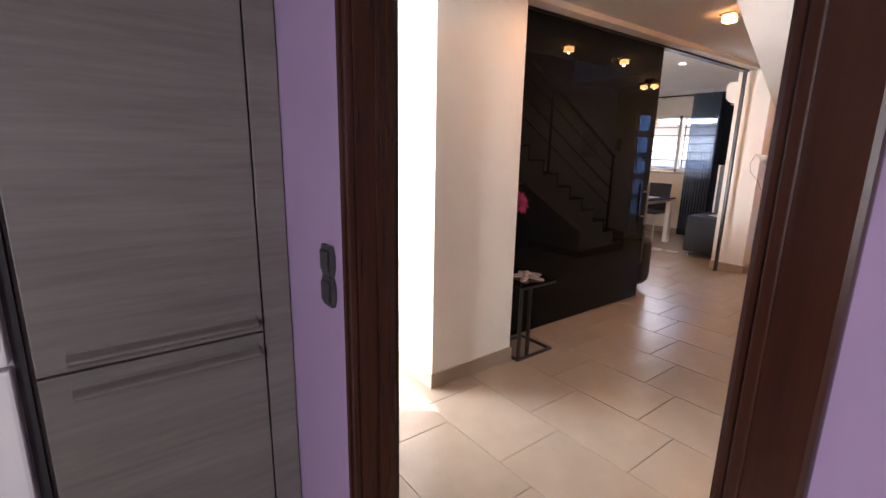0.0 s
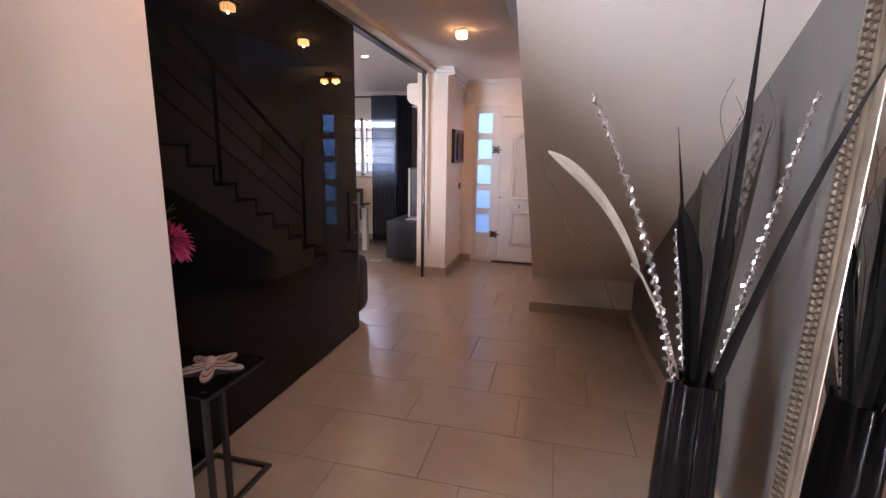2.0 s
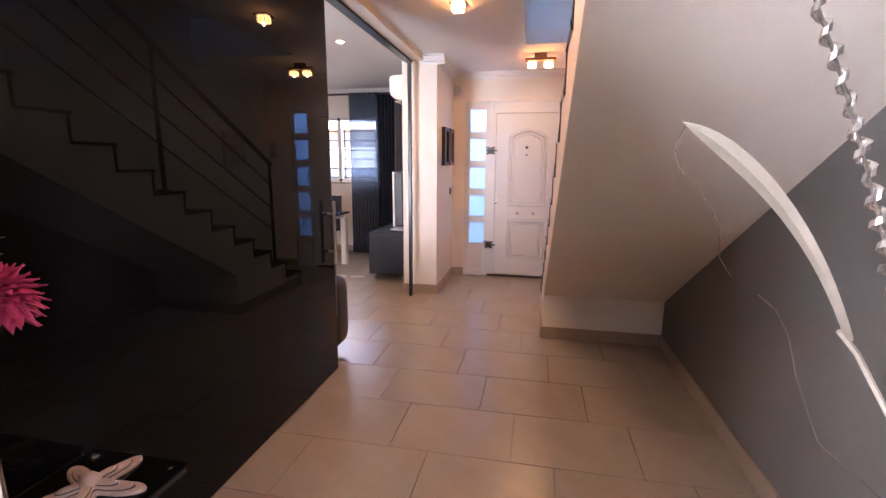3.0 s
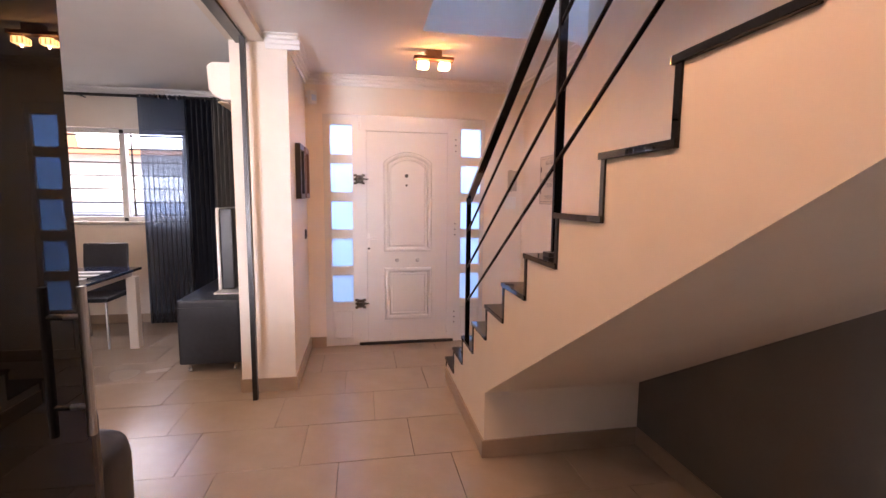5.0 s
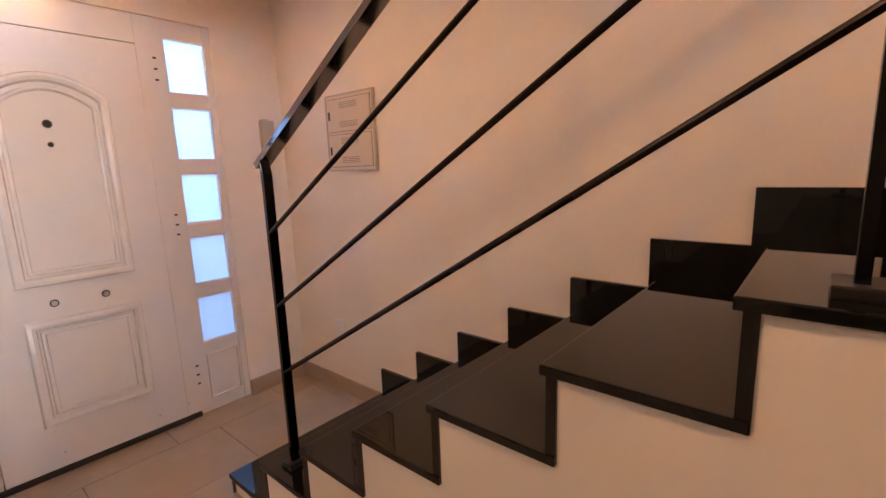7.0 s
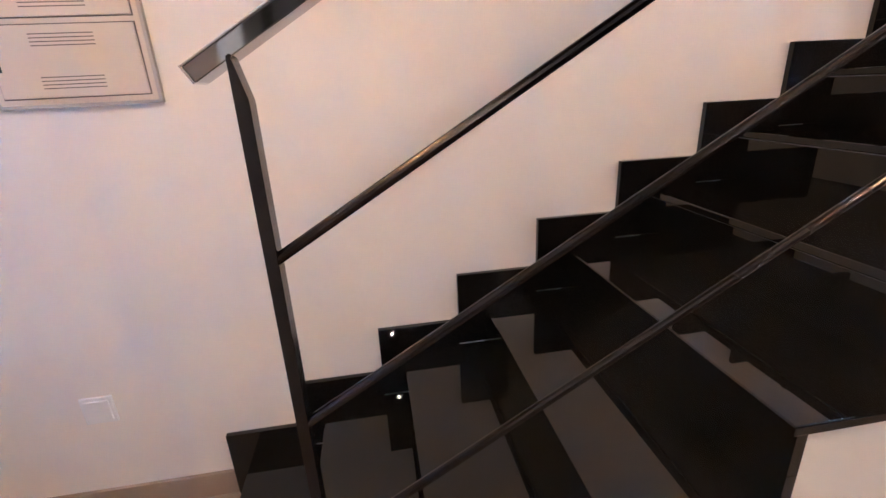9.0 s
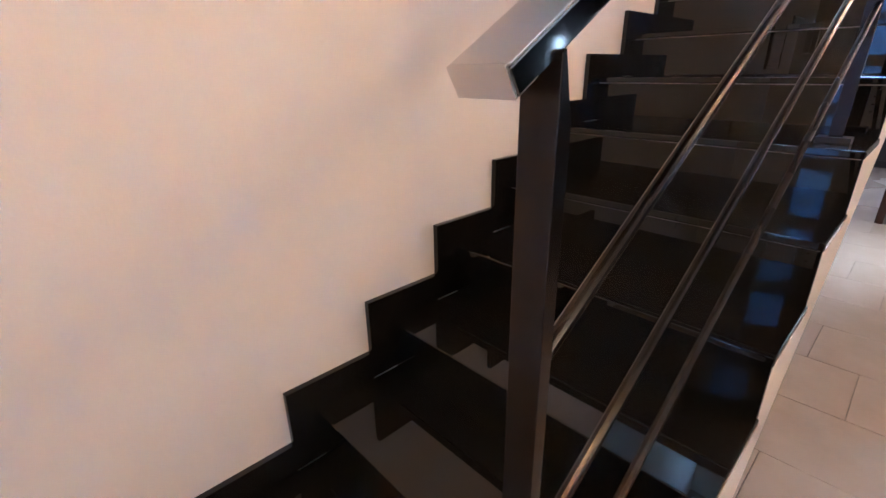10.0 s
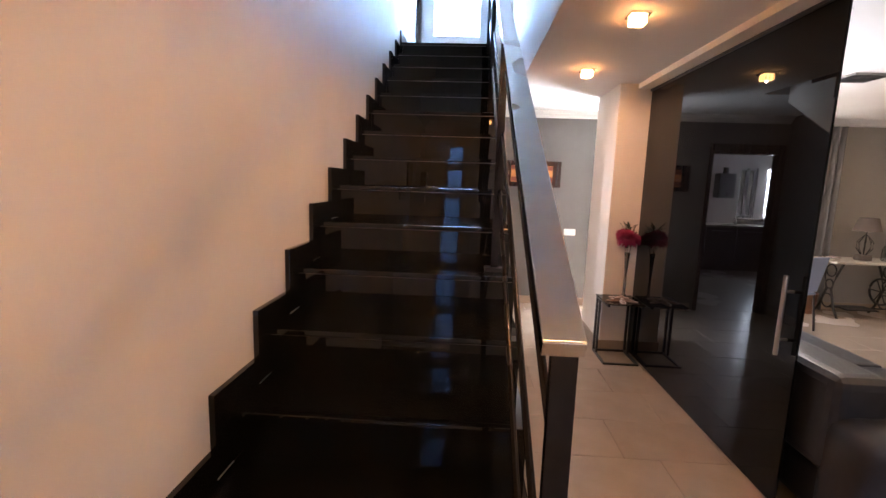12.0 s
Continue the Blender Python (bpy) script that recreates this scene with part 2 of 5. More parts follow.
# walls: the stair wall is charcoal under the flight and cream above it
ys = soffit(5.57)
setting("wall_stairs", prism([(7.9, 0), (7.9, 5.4), (0.85, 5.4), (0.85, soffit(0.85)), (5.57, ys), (5.57, 0)], "x", XW, XW + 0.2), PAINT,
        "cream painted wall beside the staircase", "wall")
setting("wall_under_stairs", prism([(5.57, 0), (5.57, ys), (0.85, soffit(0.85)), (0.85, 0)], "x", XW, XW + 0.2), GREYWALL,
        "charcoal painted wall under the staircase", "wall")


def wall_y(name, y0, y1, x0, x1, z0, z1, holes, mat, label):
    """A wall across y with openings (x0, x1, z0, z1), sorted by x."""
    if len(holes) == 1 and holes[0][2] == z0:
        a, b, c, d = holes[0]
        return setting(name, prism([(x0, z0), (x0, z1), (x1, z1), (x1, z0), (b, z0), (b, d), (a, d), (a, z0)], "y", y0, y1), mat, label, "wall")
    bm = bmesh.new()
    x = x0
    for a, b, c, d in holes:
        if a > x:
            box(bm, x, a, y0, y1, z0, z1)
        if c > z0:
            box(bm, a, b, y0, y1, z0, c)
        if d < z1:
            box(bm, a, b, y0, y1, d, z1)
        x = b
    if x1 > x:
        box(bm, x, x1, y0, y1, z0, z1)
    return setting(name, bm, mat, label, "wall")


wall_y("wall_entrance", YD, YD + 0.22, 0.93, 3.0, 0, 5.4, [(1.08, 2.61, 0, 2.18)], PAINT, "cream painted wall round the front door")
setting("wall_lobby", bx(0.555, 0.93, 6.66, 9.0, 0, ZC), PAINT, "cream painted wall end beside the entrance", "wall")
wall_y("wall_window", 8.82, 9.02, -3.6, 0.555, 0, 2.7, [(-1.82, -0.5, 1.14, 2.15)], PAINT, "cream painted wall with a window")
setting("wall_living", bx(-3.6, -3.4, 0.2, 8.82, 0, 2.7), TAUPE, "taupe painted living room wall", "wall")
wall_y("wall_patio", 0.2, 0.4, -3.4, 0.65, 0, 2.7, [(-1.9, -0.1, 0, 2.1), (-0.02, 0.03, 0, 2.1)], TAUPE, "taupe painted wall with a patio door")
wall_y("wall_end", 0.735, 0.826, 0.66, 3.2, 0, ZC, [(2.085, 2.933, 0, 2.1)], GREYWALL, "charcoal painted wall with the kitchen doorway")
setting("wall_side", bx(0.65, 0.845, -3.2, 0.735, 0, ZC), GREYWALL, "grey wall beside the kitchen", "wall")
wall_y("wall_kitchen_inner", 0.728, 0.735, 0.85, 2.085, 0, ZC, [], PURPLE, "lilac painted kitchen wall")
wall_y("wall_kitchen_inner_right", 0.728, 0.735, 2.933, 5.9, 0, ZC, [], PURPLE, "lilac painted kitchen wall")
wall_y("wall_kitchen_outer", -3.2, -3.0, 0.85, 5.9, 0, ZC, [(4.64, 5.0, 1.03, 2.07), (5.18, 5.56, 1.03, 2.07)], PAINT, "cream kitchen wall with two narrow windows")
setting("wall_kitchen_east", bx(5.7, 5.9, -3.0, 0.728, 0, ZC), PURPLE, "lilac painted kitchen wall", "wall")
setting("wall_kitchen_end", bx(3.2, 5.9, 0.735, 0.826, 0, ZC), PAINT, "plain wall closing the kitchen", "wall")
setting("pillar", bx(0.5, 0.94, 1.80, 2.49, 0, ZC), PAINT, "square cream painted pillar in the hall", "pillar")
setting("header", bx(0.54, 0.78, 2.49, 6.66, 2.47, ZC), PAINT, "cream beam above the black glass wall", "beam")

# ceiling with the stairwell opening, and the upper floor
bm = bmesh.new()
box(bm, -3.6, 0.54, 0.2, 9.1, 2.56, 2.85)
box(bm, 0.54, 1.83, 0.85, YD, ZC, ZU)
box(bm, 1.83, 3.0, 6.38, YD, ZC, ZU)
box(bm, 1.83, 3.0, 0.85, YTOP - 0.02, ZC, ZU)
box(bm, 0.54, 5.9, -3.2, 0.85, ZC, ZU)
setting("ceiling", bm, CEIL, "smooth white ceiling", "ceiling")
bm = bmesh.new()
box(bm, 1.6, 1.83, 1.0, YD, ZU, 5.4)
setting("wall_upper", bm, PAINT, "cream wall of the upper stairwell", "wall")
wall_y("wall_upper_end", 0.85, 1.0, 1.6, 3.0, ZU, 5.4, [(2.08, 2.998, ZU, 4.95)], PAINT, "cream upper wall with a bright door")
setting("ceiling_upper", bx(1.6, 3.2, 0.85, 7.9, 5.4, 5.6), CEIL, "white upper ceiling", "ceiling")

# ---------------------------------------------------------------- staircase
JOINT = material("grey joint filler", (0.16, 0.15, 0.14), 0.5)
stairs = thing("staircase", "straight staircase with black granite treads and cream side", "staircase")
pts = [(riser(1) - 0.02, 0.0)]
for k in range(1, STEPS + 1):
    pts.append((riser(k) - 0.02, RISE * k - 0.02))
    if k < STEPS:
        pts.append((riser(k + 1) - 0.02, RISE * k - 0.02))
pts += [(YTOP - 0.02, soffit(YTOP - 0.02)), (5.57, ys), (5.57, 0)]
part("flight", prism(pts, "x", XS, XW), PAINT, stairs, "cream plastered side and soffit")
for k in range(1, STEPS + 1):
    y1 = riser(k)
    y0 = riser(k + 1) - 0.002 if k < STEPS else YTOP - 0.35
    part("tread", bbx(2.064, 2.978, y0 - 0.018 if k < STEPS else y0, y1 + 0.012, RISE * k - 0.02, RISE * k, 0.003), GRANITE, stairs)
    part("joint", bx(2.072, 2.976, y1 - 0.001, y1 + 0.0035, RISE * k - 0.0235, RISE * k - 0.0202), JOINT, stairs)
    part("riser", bx(2.068, 2.978, y1 - 0.02, y1, RISE * (k - 1), RISE * k - 0.02), GRANITE, stairs)
    part("skirting", bbx(2.98, 2.999, y0 + 0.092 if k < STEPS else y0, y1 + 0.09, RISE * (k - 1), RISE * k + 0.09, 0.0015), GRANITE, stairs)

# ---------------------------------------------------------------- rail
rail = thing("stair_railing", "dark polished steel stair railing with three slanting bars", "railing")
XR = 2.14
SL = 0.598


def rz(y):
    return 1.418 + SL * (6.377 - y)


ang = math.atan(SL)


def rail_strip(top, low, x0, x1):
    """A strip along the rail between two depths under its top, cut square to its slope."""
    a, b, c, d = top * math.sin(ang), top * math.cos(ang), low * math.sin(ang), low * math.cos(ang)
    return bevelled(prism([(6.377 - a, rz(6.377) - b), (6.377 - c, rz(6.377) - d), (2.3 - c, rz(2.3) - d), (2.3 - a, rz(2.3) - b)], "x", x0, x1), 0.0012)


# one plain tube: thin plates put its brighter top and end into the colour
part("handrail", rail_strip(0.003, 0.022, 2.137, 2.184), RAILDIM, rail, "polished steel handrail, dark reflections in its colour")
part("rail_top_face", rail_strip(0.0, 0.0029, 2.1365, 2.1845), RAILLIT, rail, "handrail top in a lighter steel for its brighter reflections")
ca, sa = math.cos(ang), math.sin(ang)
part("rail_end_face", bevelled(prism([(6.3775, rz(6.377)), (6.3775 - 0.022 * sa, rz(6.377) - 0.022 * ca), (6.3775 - 0.022 * sa + 0.003 * ca, rz(6.377) - 0.022 * ca - 0.003 * sa), (6.3775 + 0.003 * ca, rz(6.377) - 0.003 * sa)], "x", 2.1368, 2.1842), 0.0006, 1), RAILLIT, rail, "handrail end in the same lighter steel as its top")
for y, k in ((6.322, 2), (4.89, 7), (3.47, 12), (2.32, 16)):
    z = RISE * k
    p = part("post", bevelled(prism([(y - 0.008, z), (y + 0.008, z), (y + 0.008, rz(y + 0.008) - 0.022), (y + 0.004, rz(y + 0.004) - 0.022), (y - 0.008, rz(y) - 0.072)], "x", 2.132, 2.164), 0.001), GUNMETAL, rail)
    part("foot", bbx(2.11, 2.19, y - 0.03, y + 0.03, z, z + 0.018, 0.003), BLACKMETAL, p)
for dz in (0.263, 0.513, 0.752):
    part("slanting_bar", bar((XR, 6.324, rz(6.324) - dz), (XR, 2.33, rz(2.33) - dz), 0.0075), GUNMETAL, rail)

# ---------------------------------------------------------------- black glass wall
gw = thing("glass_wall", "black reflecting fixed glass wall panel", "glass wall")
part("pane", bbx(XG - 0.045, XG - 0.03, 2.492, 4.3, 0.005, 2.45, 0.001), BLACKGLASS, gw)
gd = thing("sliding_door", "black glass sliding door standing open, with steel bar handle", "sliding door")
part("pane", bbx(XG - 0.012, XG, 2.50, 4.66, 0.008, 2.45, 0.0015), BLACKGLASS, gd)
h = part("handle", bar((XG + 0.045, 4.585, 0.78), (XG + 0.045, 4.585, 1.185), 0.011), STEEL, gd, "steel bar handle")
for z in (0.86, 1.105):
    part("standoff", bar((XG, 4.585, z), (XG + 0.045, 4.585, z), 0.008), STEEL, h)
rl = thing("door_rail", "slim black sliding door rail under the beam", "rail")
part("track", bx(XG - 0.06, XG + 0.012, 2.492, 6.658, 2.451, 2.469), BLACKMETAL, rl)
part("jamb", bbx(XG - 0.002, XG + 0.03, 6.505, 6.55, 0.0, 2.45, 0.002), BLACKMETAL, rl)

# ---------------------------------------------------------------- trim
def baseboards(name, label, runs, h=0.1, t=0.012):
    root = tagged(new(name), label, "baseboard", kind="structure")
    for x0, x1, y0, y1 in runs:
        part("skirting_tile", bbx(x0, x1, y0, y1, 0.0, h, 0.002), SKIRT, root)
    return root


T = 0.013
baseboards("baseboard", "tan tile skirting along walls and staircase", [
    (0.93, 0.93 + T, 6.66, YD), (0.555, 0.93 + T, 6.66 - T, 6.66), (0.93 + T, 1.08, YD - T, YD), (2.61, 3.0, YD - T, YD), (3.0 - T, 3.0, riser(1) + 0.092, YD - T),
    (XS - T, XS, 5.57, 6.15), (XS - T, XS, 6.15, riser(1) - 0.02), (XS - T, XS + 0.4, 5.57 - T, 5.57), (XS + 0.4, 3.0, 5.57 - T, 5.57),
    (0.94, 0.94 + T, 1.80, 2.49), (0.5, 0.94 + T, 1.80 - T, 1.80), (0.665, 0.94 + T, 2.49, 2.49 + T), (0.66, 2.02, 0.826, 0.826 + T),
    (3.0 - T, 3.0, 0.87, 2.0), (3.0 - T, 3.0, 2.0, 3.8), (3.0 - T, 3.0, 3.8, 5.57 - T),
    (-3.4, 0.555, 8.82 - T, 8.82), (0.555 - T, 0.555, 6.66, 8.82 - T), (-3.4, -3.4 + T, 0.4, 8.8), (-3.38, -1.95, 0.4, 0.4 + T)])


def coving(name, path, z, inward):
    """Stepped plaster coving along a straight run; inward is the way into the room."""
    (xa, ya), (xb, yb) = path
    ix, iy = inward
    prof = [(0, -0.085), (0.012, -0.085), (0.014, -0.06), (0.03, -0.055), (0.034, -0.035), (0.055, -0.03), (0.06, -0.012), (0.085, -0.01), (0.085, 0), (0, 0)]
    bm = bmesh.new()
    a = [bm.verts.new((xa + ix * u, ya + iy * u, z + v)) for u, v in prof]
    b = [bm.verts.new((xb + ix * u, yb + iy * u, z + v)) for u, v in prof]
    n = len(prof)
    for i in range(n):
        bm.faces.new((a[i], b[i], b[(i + 1) % n], a[(i + 1) % n]))
    bm.faces.new(a[::-1])
    bm.faces.new(b)
    bmesh.ops.recalc_face_normals(bm, faces=list(bm.faces))
    return setting(name, bm, CEIL, "white stepped plaster coving under the ceiling", "coving")


coving("trim_1", ((0.93, YD), (3.0, YD)), ZC - 0.001, (0, -1))
coving("trim_2", ((0.93, 6.66), (0.93, YD)), ZC - 0.002, (1, 0))
coving("trim_3", ((0.79, 6.66), (1.015, 6.66)), ZC - 0.003, (0, -1))
coving("trim_4", ((3.0, 6.38), (3.0, YD)), ZC - 0.002, (-1, 0))
coving("trim_5", ((-3.4, 8.82), (0.555, 8.82)), 2.559, (0, -1))
coving("trim_6", ((0.555, 6.66), (0.555, 8.82)), 2.558, (-1, 0))
coving("trim_7", ((-3.4, 0.4), (0.65, 0.4)), 2.559, (0, 1))
coving("trim_8", ((-3.4, 0.4), (-3.4, 8.82)), 2.558, (1, 0))
coving("trim_9", ((0.66, 0.826), (3.0, 0.826)), ZC - 0.001, (0, 1))

# ---------------------------------------------------------------- front door


def loop_moulding(points, y, w=0.022, d=0.012):
    """A rounded raised moulding along a closed loop of (x, z)."""
    bm = bmesh.new()
    n = len(points)
    prof = [(-w / 2, 0), (-w / 3, d * 0.75), (0, d), (w / 3, d * 0.75), (w / 2, 0)]
    rings = []
    for i, (x, z) in enumerate(points):
        a, b = Vector(points[i - 1]), Vector(points[(i + 1) % n])
        p = Vector((x, z))
        d1, d2 = (p - a).normalized(), (b - p).normalized()
        t = (d1 + d2).normalized()
        nrm = Vector((-t.y, t.x))
        k = 1 / max(0.5, nrm.dot(Vector((-d1.y, d1.x))))
        rings.append([bm.verts.new((x + nrm.x * u * k, y - v, z + nrm.y * u * k)) for u, v in prof])
    for i in range(n):
        r, q = rings[i], rings[(i + 1) % n]
        for j in range(len(prof) - 1):
            bm.faces.new((r[j], r[j + 1], q[j + 1], q[j]))
    bmesh.ops.recalc_face_normals(bm, faces=list(bm.faces))
    return bm


def arch(x0, x1, z0, z1, rise, n=10):
    pts = [(x0, z0), (x1, z0), (x1, z1)]
    for i in range(1, n):
        u = i / n
        pts.append((x1 + (x0 - x1) * u, z1 + rise * math.sin(math.pi * u) ** 0.8))
    return pts + [(x0, z1)]


def disc(x, y, z, r, depth, n=20, axis=(0, -1, 0)):
    a = Vector(axis)
    return bevelled(bar((x, y, z), Vector((x, y, z)) + a * depth, r, n), min(0.002, depth * 0.3), 1)


front = tagged(new("door_1"), "white panelled front door with frosted sidelights", "front door", kind="structure")
YF = YD + 0.01
PANES = ((1.14, 1.345), (2.37, 2.575))
PTOP, PSTEP, PHIGH = 2.09, 0.3485, 0.273
fr = bmesh.new()
for x0, x1 in ((1.08, 1.14), (1.345, 1.466), (2.241, 2.37), (2.575, 2.61)):
    box(fr, x0, x1, YF, YF + 0.06, 0.0, 2.18)
box(fr, 1.466, 2.241, YF, YF + 0.06, 2.041, 2.18)
for x0, x1 in PANES:
    low = 2.18
    for i in range(5):
        top = PTOP - i * PSTEP
        box(fr, x0, x1, YF + 0.004, YF + 0.056, top, low)
        low = top - PHIGH
    box(fr, x0, x1, YF + 0.004, YF + 0.056, 0.0, low)
box(fr, 1.46, 1.48, YF + 0.0462, YF + 0.0598, 0.027, 2.05)
box(fr, 2.225, 2.247, YF + 0.0462, YF + 0.0598, 0.027, 2.05)
box(fr, 1.48, 2.225, YF + 0.0462, YF + 0.0598, 2.02, 2.05)
part("frame", bevelled(fr, 0.0015, 1), WHITEGLOSS, front)
for x0, x1 in PANES:
    for i in range(5):
        top = PTOP - i * PSTEP
        part("pane", bx(x0, x1, YF + 0.026, YF + 0.034, top - PHIGH, top), FROST, front, "frosted glass pane")
        lip = bmesh.new()
        for a in ((x0, x0 + 0.006, top - PHIGH, top), (x1 - 0.006, x1, top - PHIGH, top), (x0 + 0.006, x1 - 0.006, top - PHIGH, top - PHIGH + 0.006), (x0 + 0.006, x1 - 0.006, top - 0.006, top)):
            box(lip, a[0], a[1], YF + 0.006, YF + 0.025, a[2], a[3])
        part("glazing_bead", lip, WHITEGLOSS, front)
    part("lower_panel", loop_moulding([(x0 + 0.015, 0.08), (x1 - 0.015, 0.08), (x1 - 0.015, 0.345), (x0 + 0.015, 0.345)], YF + 0.004, 0.012, 0.007), WHITEGLOSS, front)
leaf = part("leaf", bbx(1.470, 2.2375, YF - 0.012, YF + 0.045, 0.03, 2.035, 0.004), WHITEGLOSS, front, "white lacquered door leaf with two moulded panels")
part("upper_moulding", loop_moulding(arch(1.65, 2.066, 0.935, 1.745, 0.088, 16), YF - 0.012, 0.044, 0.03), WHITEGLOSS, leaf, smooth=True)
part("upper_field", loop_moulding(arch(1.69, 2.026, 0.975, 1.71, 0.075, 16), YF - 0.012, 0.02, 0.014), WHITEGLOSS, leaf, smooth=True)
part("lower_moulding", loop_moulding([(1.655, 0.268), (2.07, 0.268), (2.07, 0.735), (1.655, 0.735)], YF - 0.012, 0.044, 0.03), WHITEGLOSS, leaf, smooth=True)
part("lower_field", loop_moulding([(1.695, 0.308), (2.03, 0.308), (2.03, 0.695), (1.695, 0.695)], YF - 0.012, 0.02, 0.014), WHITEGLOSS, leaf, smooth=True)
for x, z, r in ((1.845, 1.632, 0.014), (1.845, 1.542, 0.009), (1.754, 0.826, 0.013), (1.952, 0.826, 0.013)):
    part("stud", disc(x, YF - 0.012, z, r, 0.008), BLACKMETAL if z > 1 else STEEL, leaf)
    part("stud_ring", disc(x, YF - 0.0121, z, r * 1.35, 0.004), BLACKMETAL if z < 1 else CHROME, leaf)
part("door_handle", bevelled(tube([(1.487, YF - 0.013, 1.038), (1.487, YF - 0.05, 1.038), (1.495, YF - 0.058, 1.038), (1.57, YF - 0.058, 1.036)], 0.0085, 0.007, 10), 0.0005, 1), WHITE, leaf, "white lever handle")
part("handle_plate", bbx(1.474, 1.5, YF - 0.02, YF - 0.012, 0.91, 1.09, 0.003), WHITE, leaf)
part("keyhole", disc(1.487, YF - 0.02, 0.945, 0.011, 0.006), BLACKMETAL, leaf)
for z in (1.594, 0.413):
    lk = part("security_lock", disc(1.405, YF, z, 0.04, 0.03, 24), LOCK, front, "dark chrome security lock")
    part("knob", disc(1.405, YF - 0.03, z, 0.02, 0.022, 20), BLACKMETAL, lk)
    part("latch_bar", bbx(1.405, 1.487, YF - 0.032, YF - 0.016, z - 0.008, z + 0.008, 0.003), LOCK, lk)
    for dz in (-0.036, 0.0, 0.036):
        part("latch_wing", bbx(1.352, 1.385, YF - 0.03, YF - 0.004, z + dz - 0.011, z + dz + 0.011, 0.005), LOCK, lk)
        part("latch_wing", bbx(1.425, 1.455, YF - 0.03, YF - 0.004, z + dz - 0.011, z + dz + 0.011, 0.005), LOCK, lk)
part("top_bolt", bbx(1.4, 1.425, YF - 0.025, YF, 2.05, 2.17, 0.005), WHITE, front, "white bolt at the top of the door")
part("bolt_knob", disc(1.4125, YF - 0.025, 2.1, 0.011, 0.02), WHITE, front)
for z0 in (1.87, 1.065, 0.19):
    for i in range(3):
        part("hinge_pin", bbx(2.312, 2.328, YF - 0.006, YF + 0.004, z0 + i * 0.054, z0 + i * 0.054 + 0.009, 0.002), BLACKMETAL, front)
for x in (1.405, 1.69, 2.1, 2.25):
    part("screw", disc(x, YF - 0.012 if 1.5 < x < 2.2 else YF, 0.1, 0.006, 0.003, 10), STEEL, front)
part("threshold", bbx(1.39, 2.31, YF - 0.02, YF + 0.06, 0.0, 0.026, 0.004), BLACKMATT, front, "dark threshold strip under the door")


def picture(name, label, x, y, z, w, h, turn, frame_mat, inner, bandw=0.035, group="", depth=0.028):
    """A framed picture whose back lies on the wall; it faces -y before it is turned."""
    root = thing(name, label, "picture", (x, y, z), turn, group)
    bm = bmesh.new()
    for a in ((-w / 2, -w / 2 + bandw, -h / 2, h / 2), (w / 2 - bandw, w / 2, -h / 2, h / 2), (-w / 2 + bandw, w / 2 - bandw, -h / 2, -h / 2 + bandw), (-w / 2 + bandw, w / 2 - bandw, h / 2 - bandw, h / 2)):
        box(bm, a[0], a[1], -depth, 0, a[2], a[3])
    part("frame", bm, frame_mat, root)
    inner(root, w / 2 - bandw, h / 2 - bandw)
    return root


MATBOARD = material("cream card", (0.6, 0.55, 0.48), 0.7)
DARKART = noisy(material("dark art print", (0.1, 0.05, 0.03), 0.5), (0.03, 0.02, 0.02), (0.32, 0.16, 0.08), 9.0)
AMBERART = noisy(material("amber art print", (0.6, 0.2, 0.04), 0.4), (0.35, 0.06, 0.02), (0.85, 0.42, 0.1), 14.0)
BROWNWOOD = noisy(material("brown stained wood", (0.16, 0.07, 0.035), 0.4), (0.11, 0.045, 0.022), (0.2, 0.09, 0.045), 10.0, stretch=(1, 4, 6))


def double_mount(root, a, b):
    part("mount", bx(-a, a, -0.012, -0.004, -b, b), MATBOARD, root)
    part("print", bx(-a * 0.6, a * 0.6, -0.015, -0.012, -b * 0.7, b * 0.7), DARKART, root)
    part("glazing", bx(-a, a, -0.0185, -0.0165, -b, b), GLASS, root)


picture("wall_picture", "small dark framed picture with pale mount on lobby wall", 0.931, 7.04, 1.62, 0.26, 0.42, 90, BLACKSATIN, double_mount, 0.04, "lobby pictures", 0.04)
picture("wall_picture", "small brown framed picture with pale mount on lobby wall", 0.931, 7.36, 1.625, 0.26, 0.42, 90, BROWNWOOD, double_mount, 0.04, "lobby pictures", 0.04)


def switch_plate(name, label, x, y, z, turn, mat, w=0.085, h=0.085, keys=1):
    root = thing(name, label, "switch", (x, y, z), turn)
    part("plate", bbx(-w / 2, w / 2, -0.008, 0, -h / 2, h / 2, 0.003), mat, root)
    kw = (w - 0.02) / keys
    for i in range(keys):
        x0 = -w / 2 + 0.01 + i * kw
        part("rocker", bbx(x0 + 0.001, x0 + kw - 0.001, -0.013, -0.008, -h / 2 + 0.012, h / 2 - 0.012, 0.002), mat, root)
    return root


switch_plate("light_switch", "dark grey light switch on cream lobby wall", 0.931, 7.42, 1.1, 90, BLACKSATIN)
switch_plate("light_switch", "wide white light switch on charcoal wall", 0.93, 0.827, 0.98, 180, WHITE, 0.15, 0.085, 2)
switch_plate("wall_socket", "blank white plate low on stair wall", 2.999, 7.16, 0.43, -90, WHITE, 0.1, 0.1, 1)

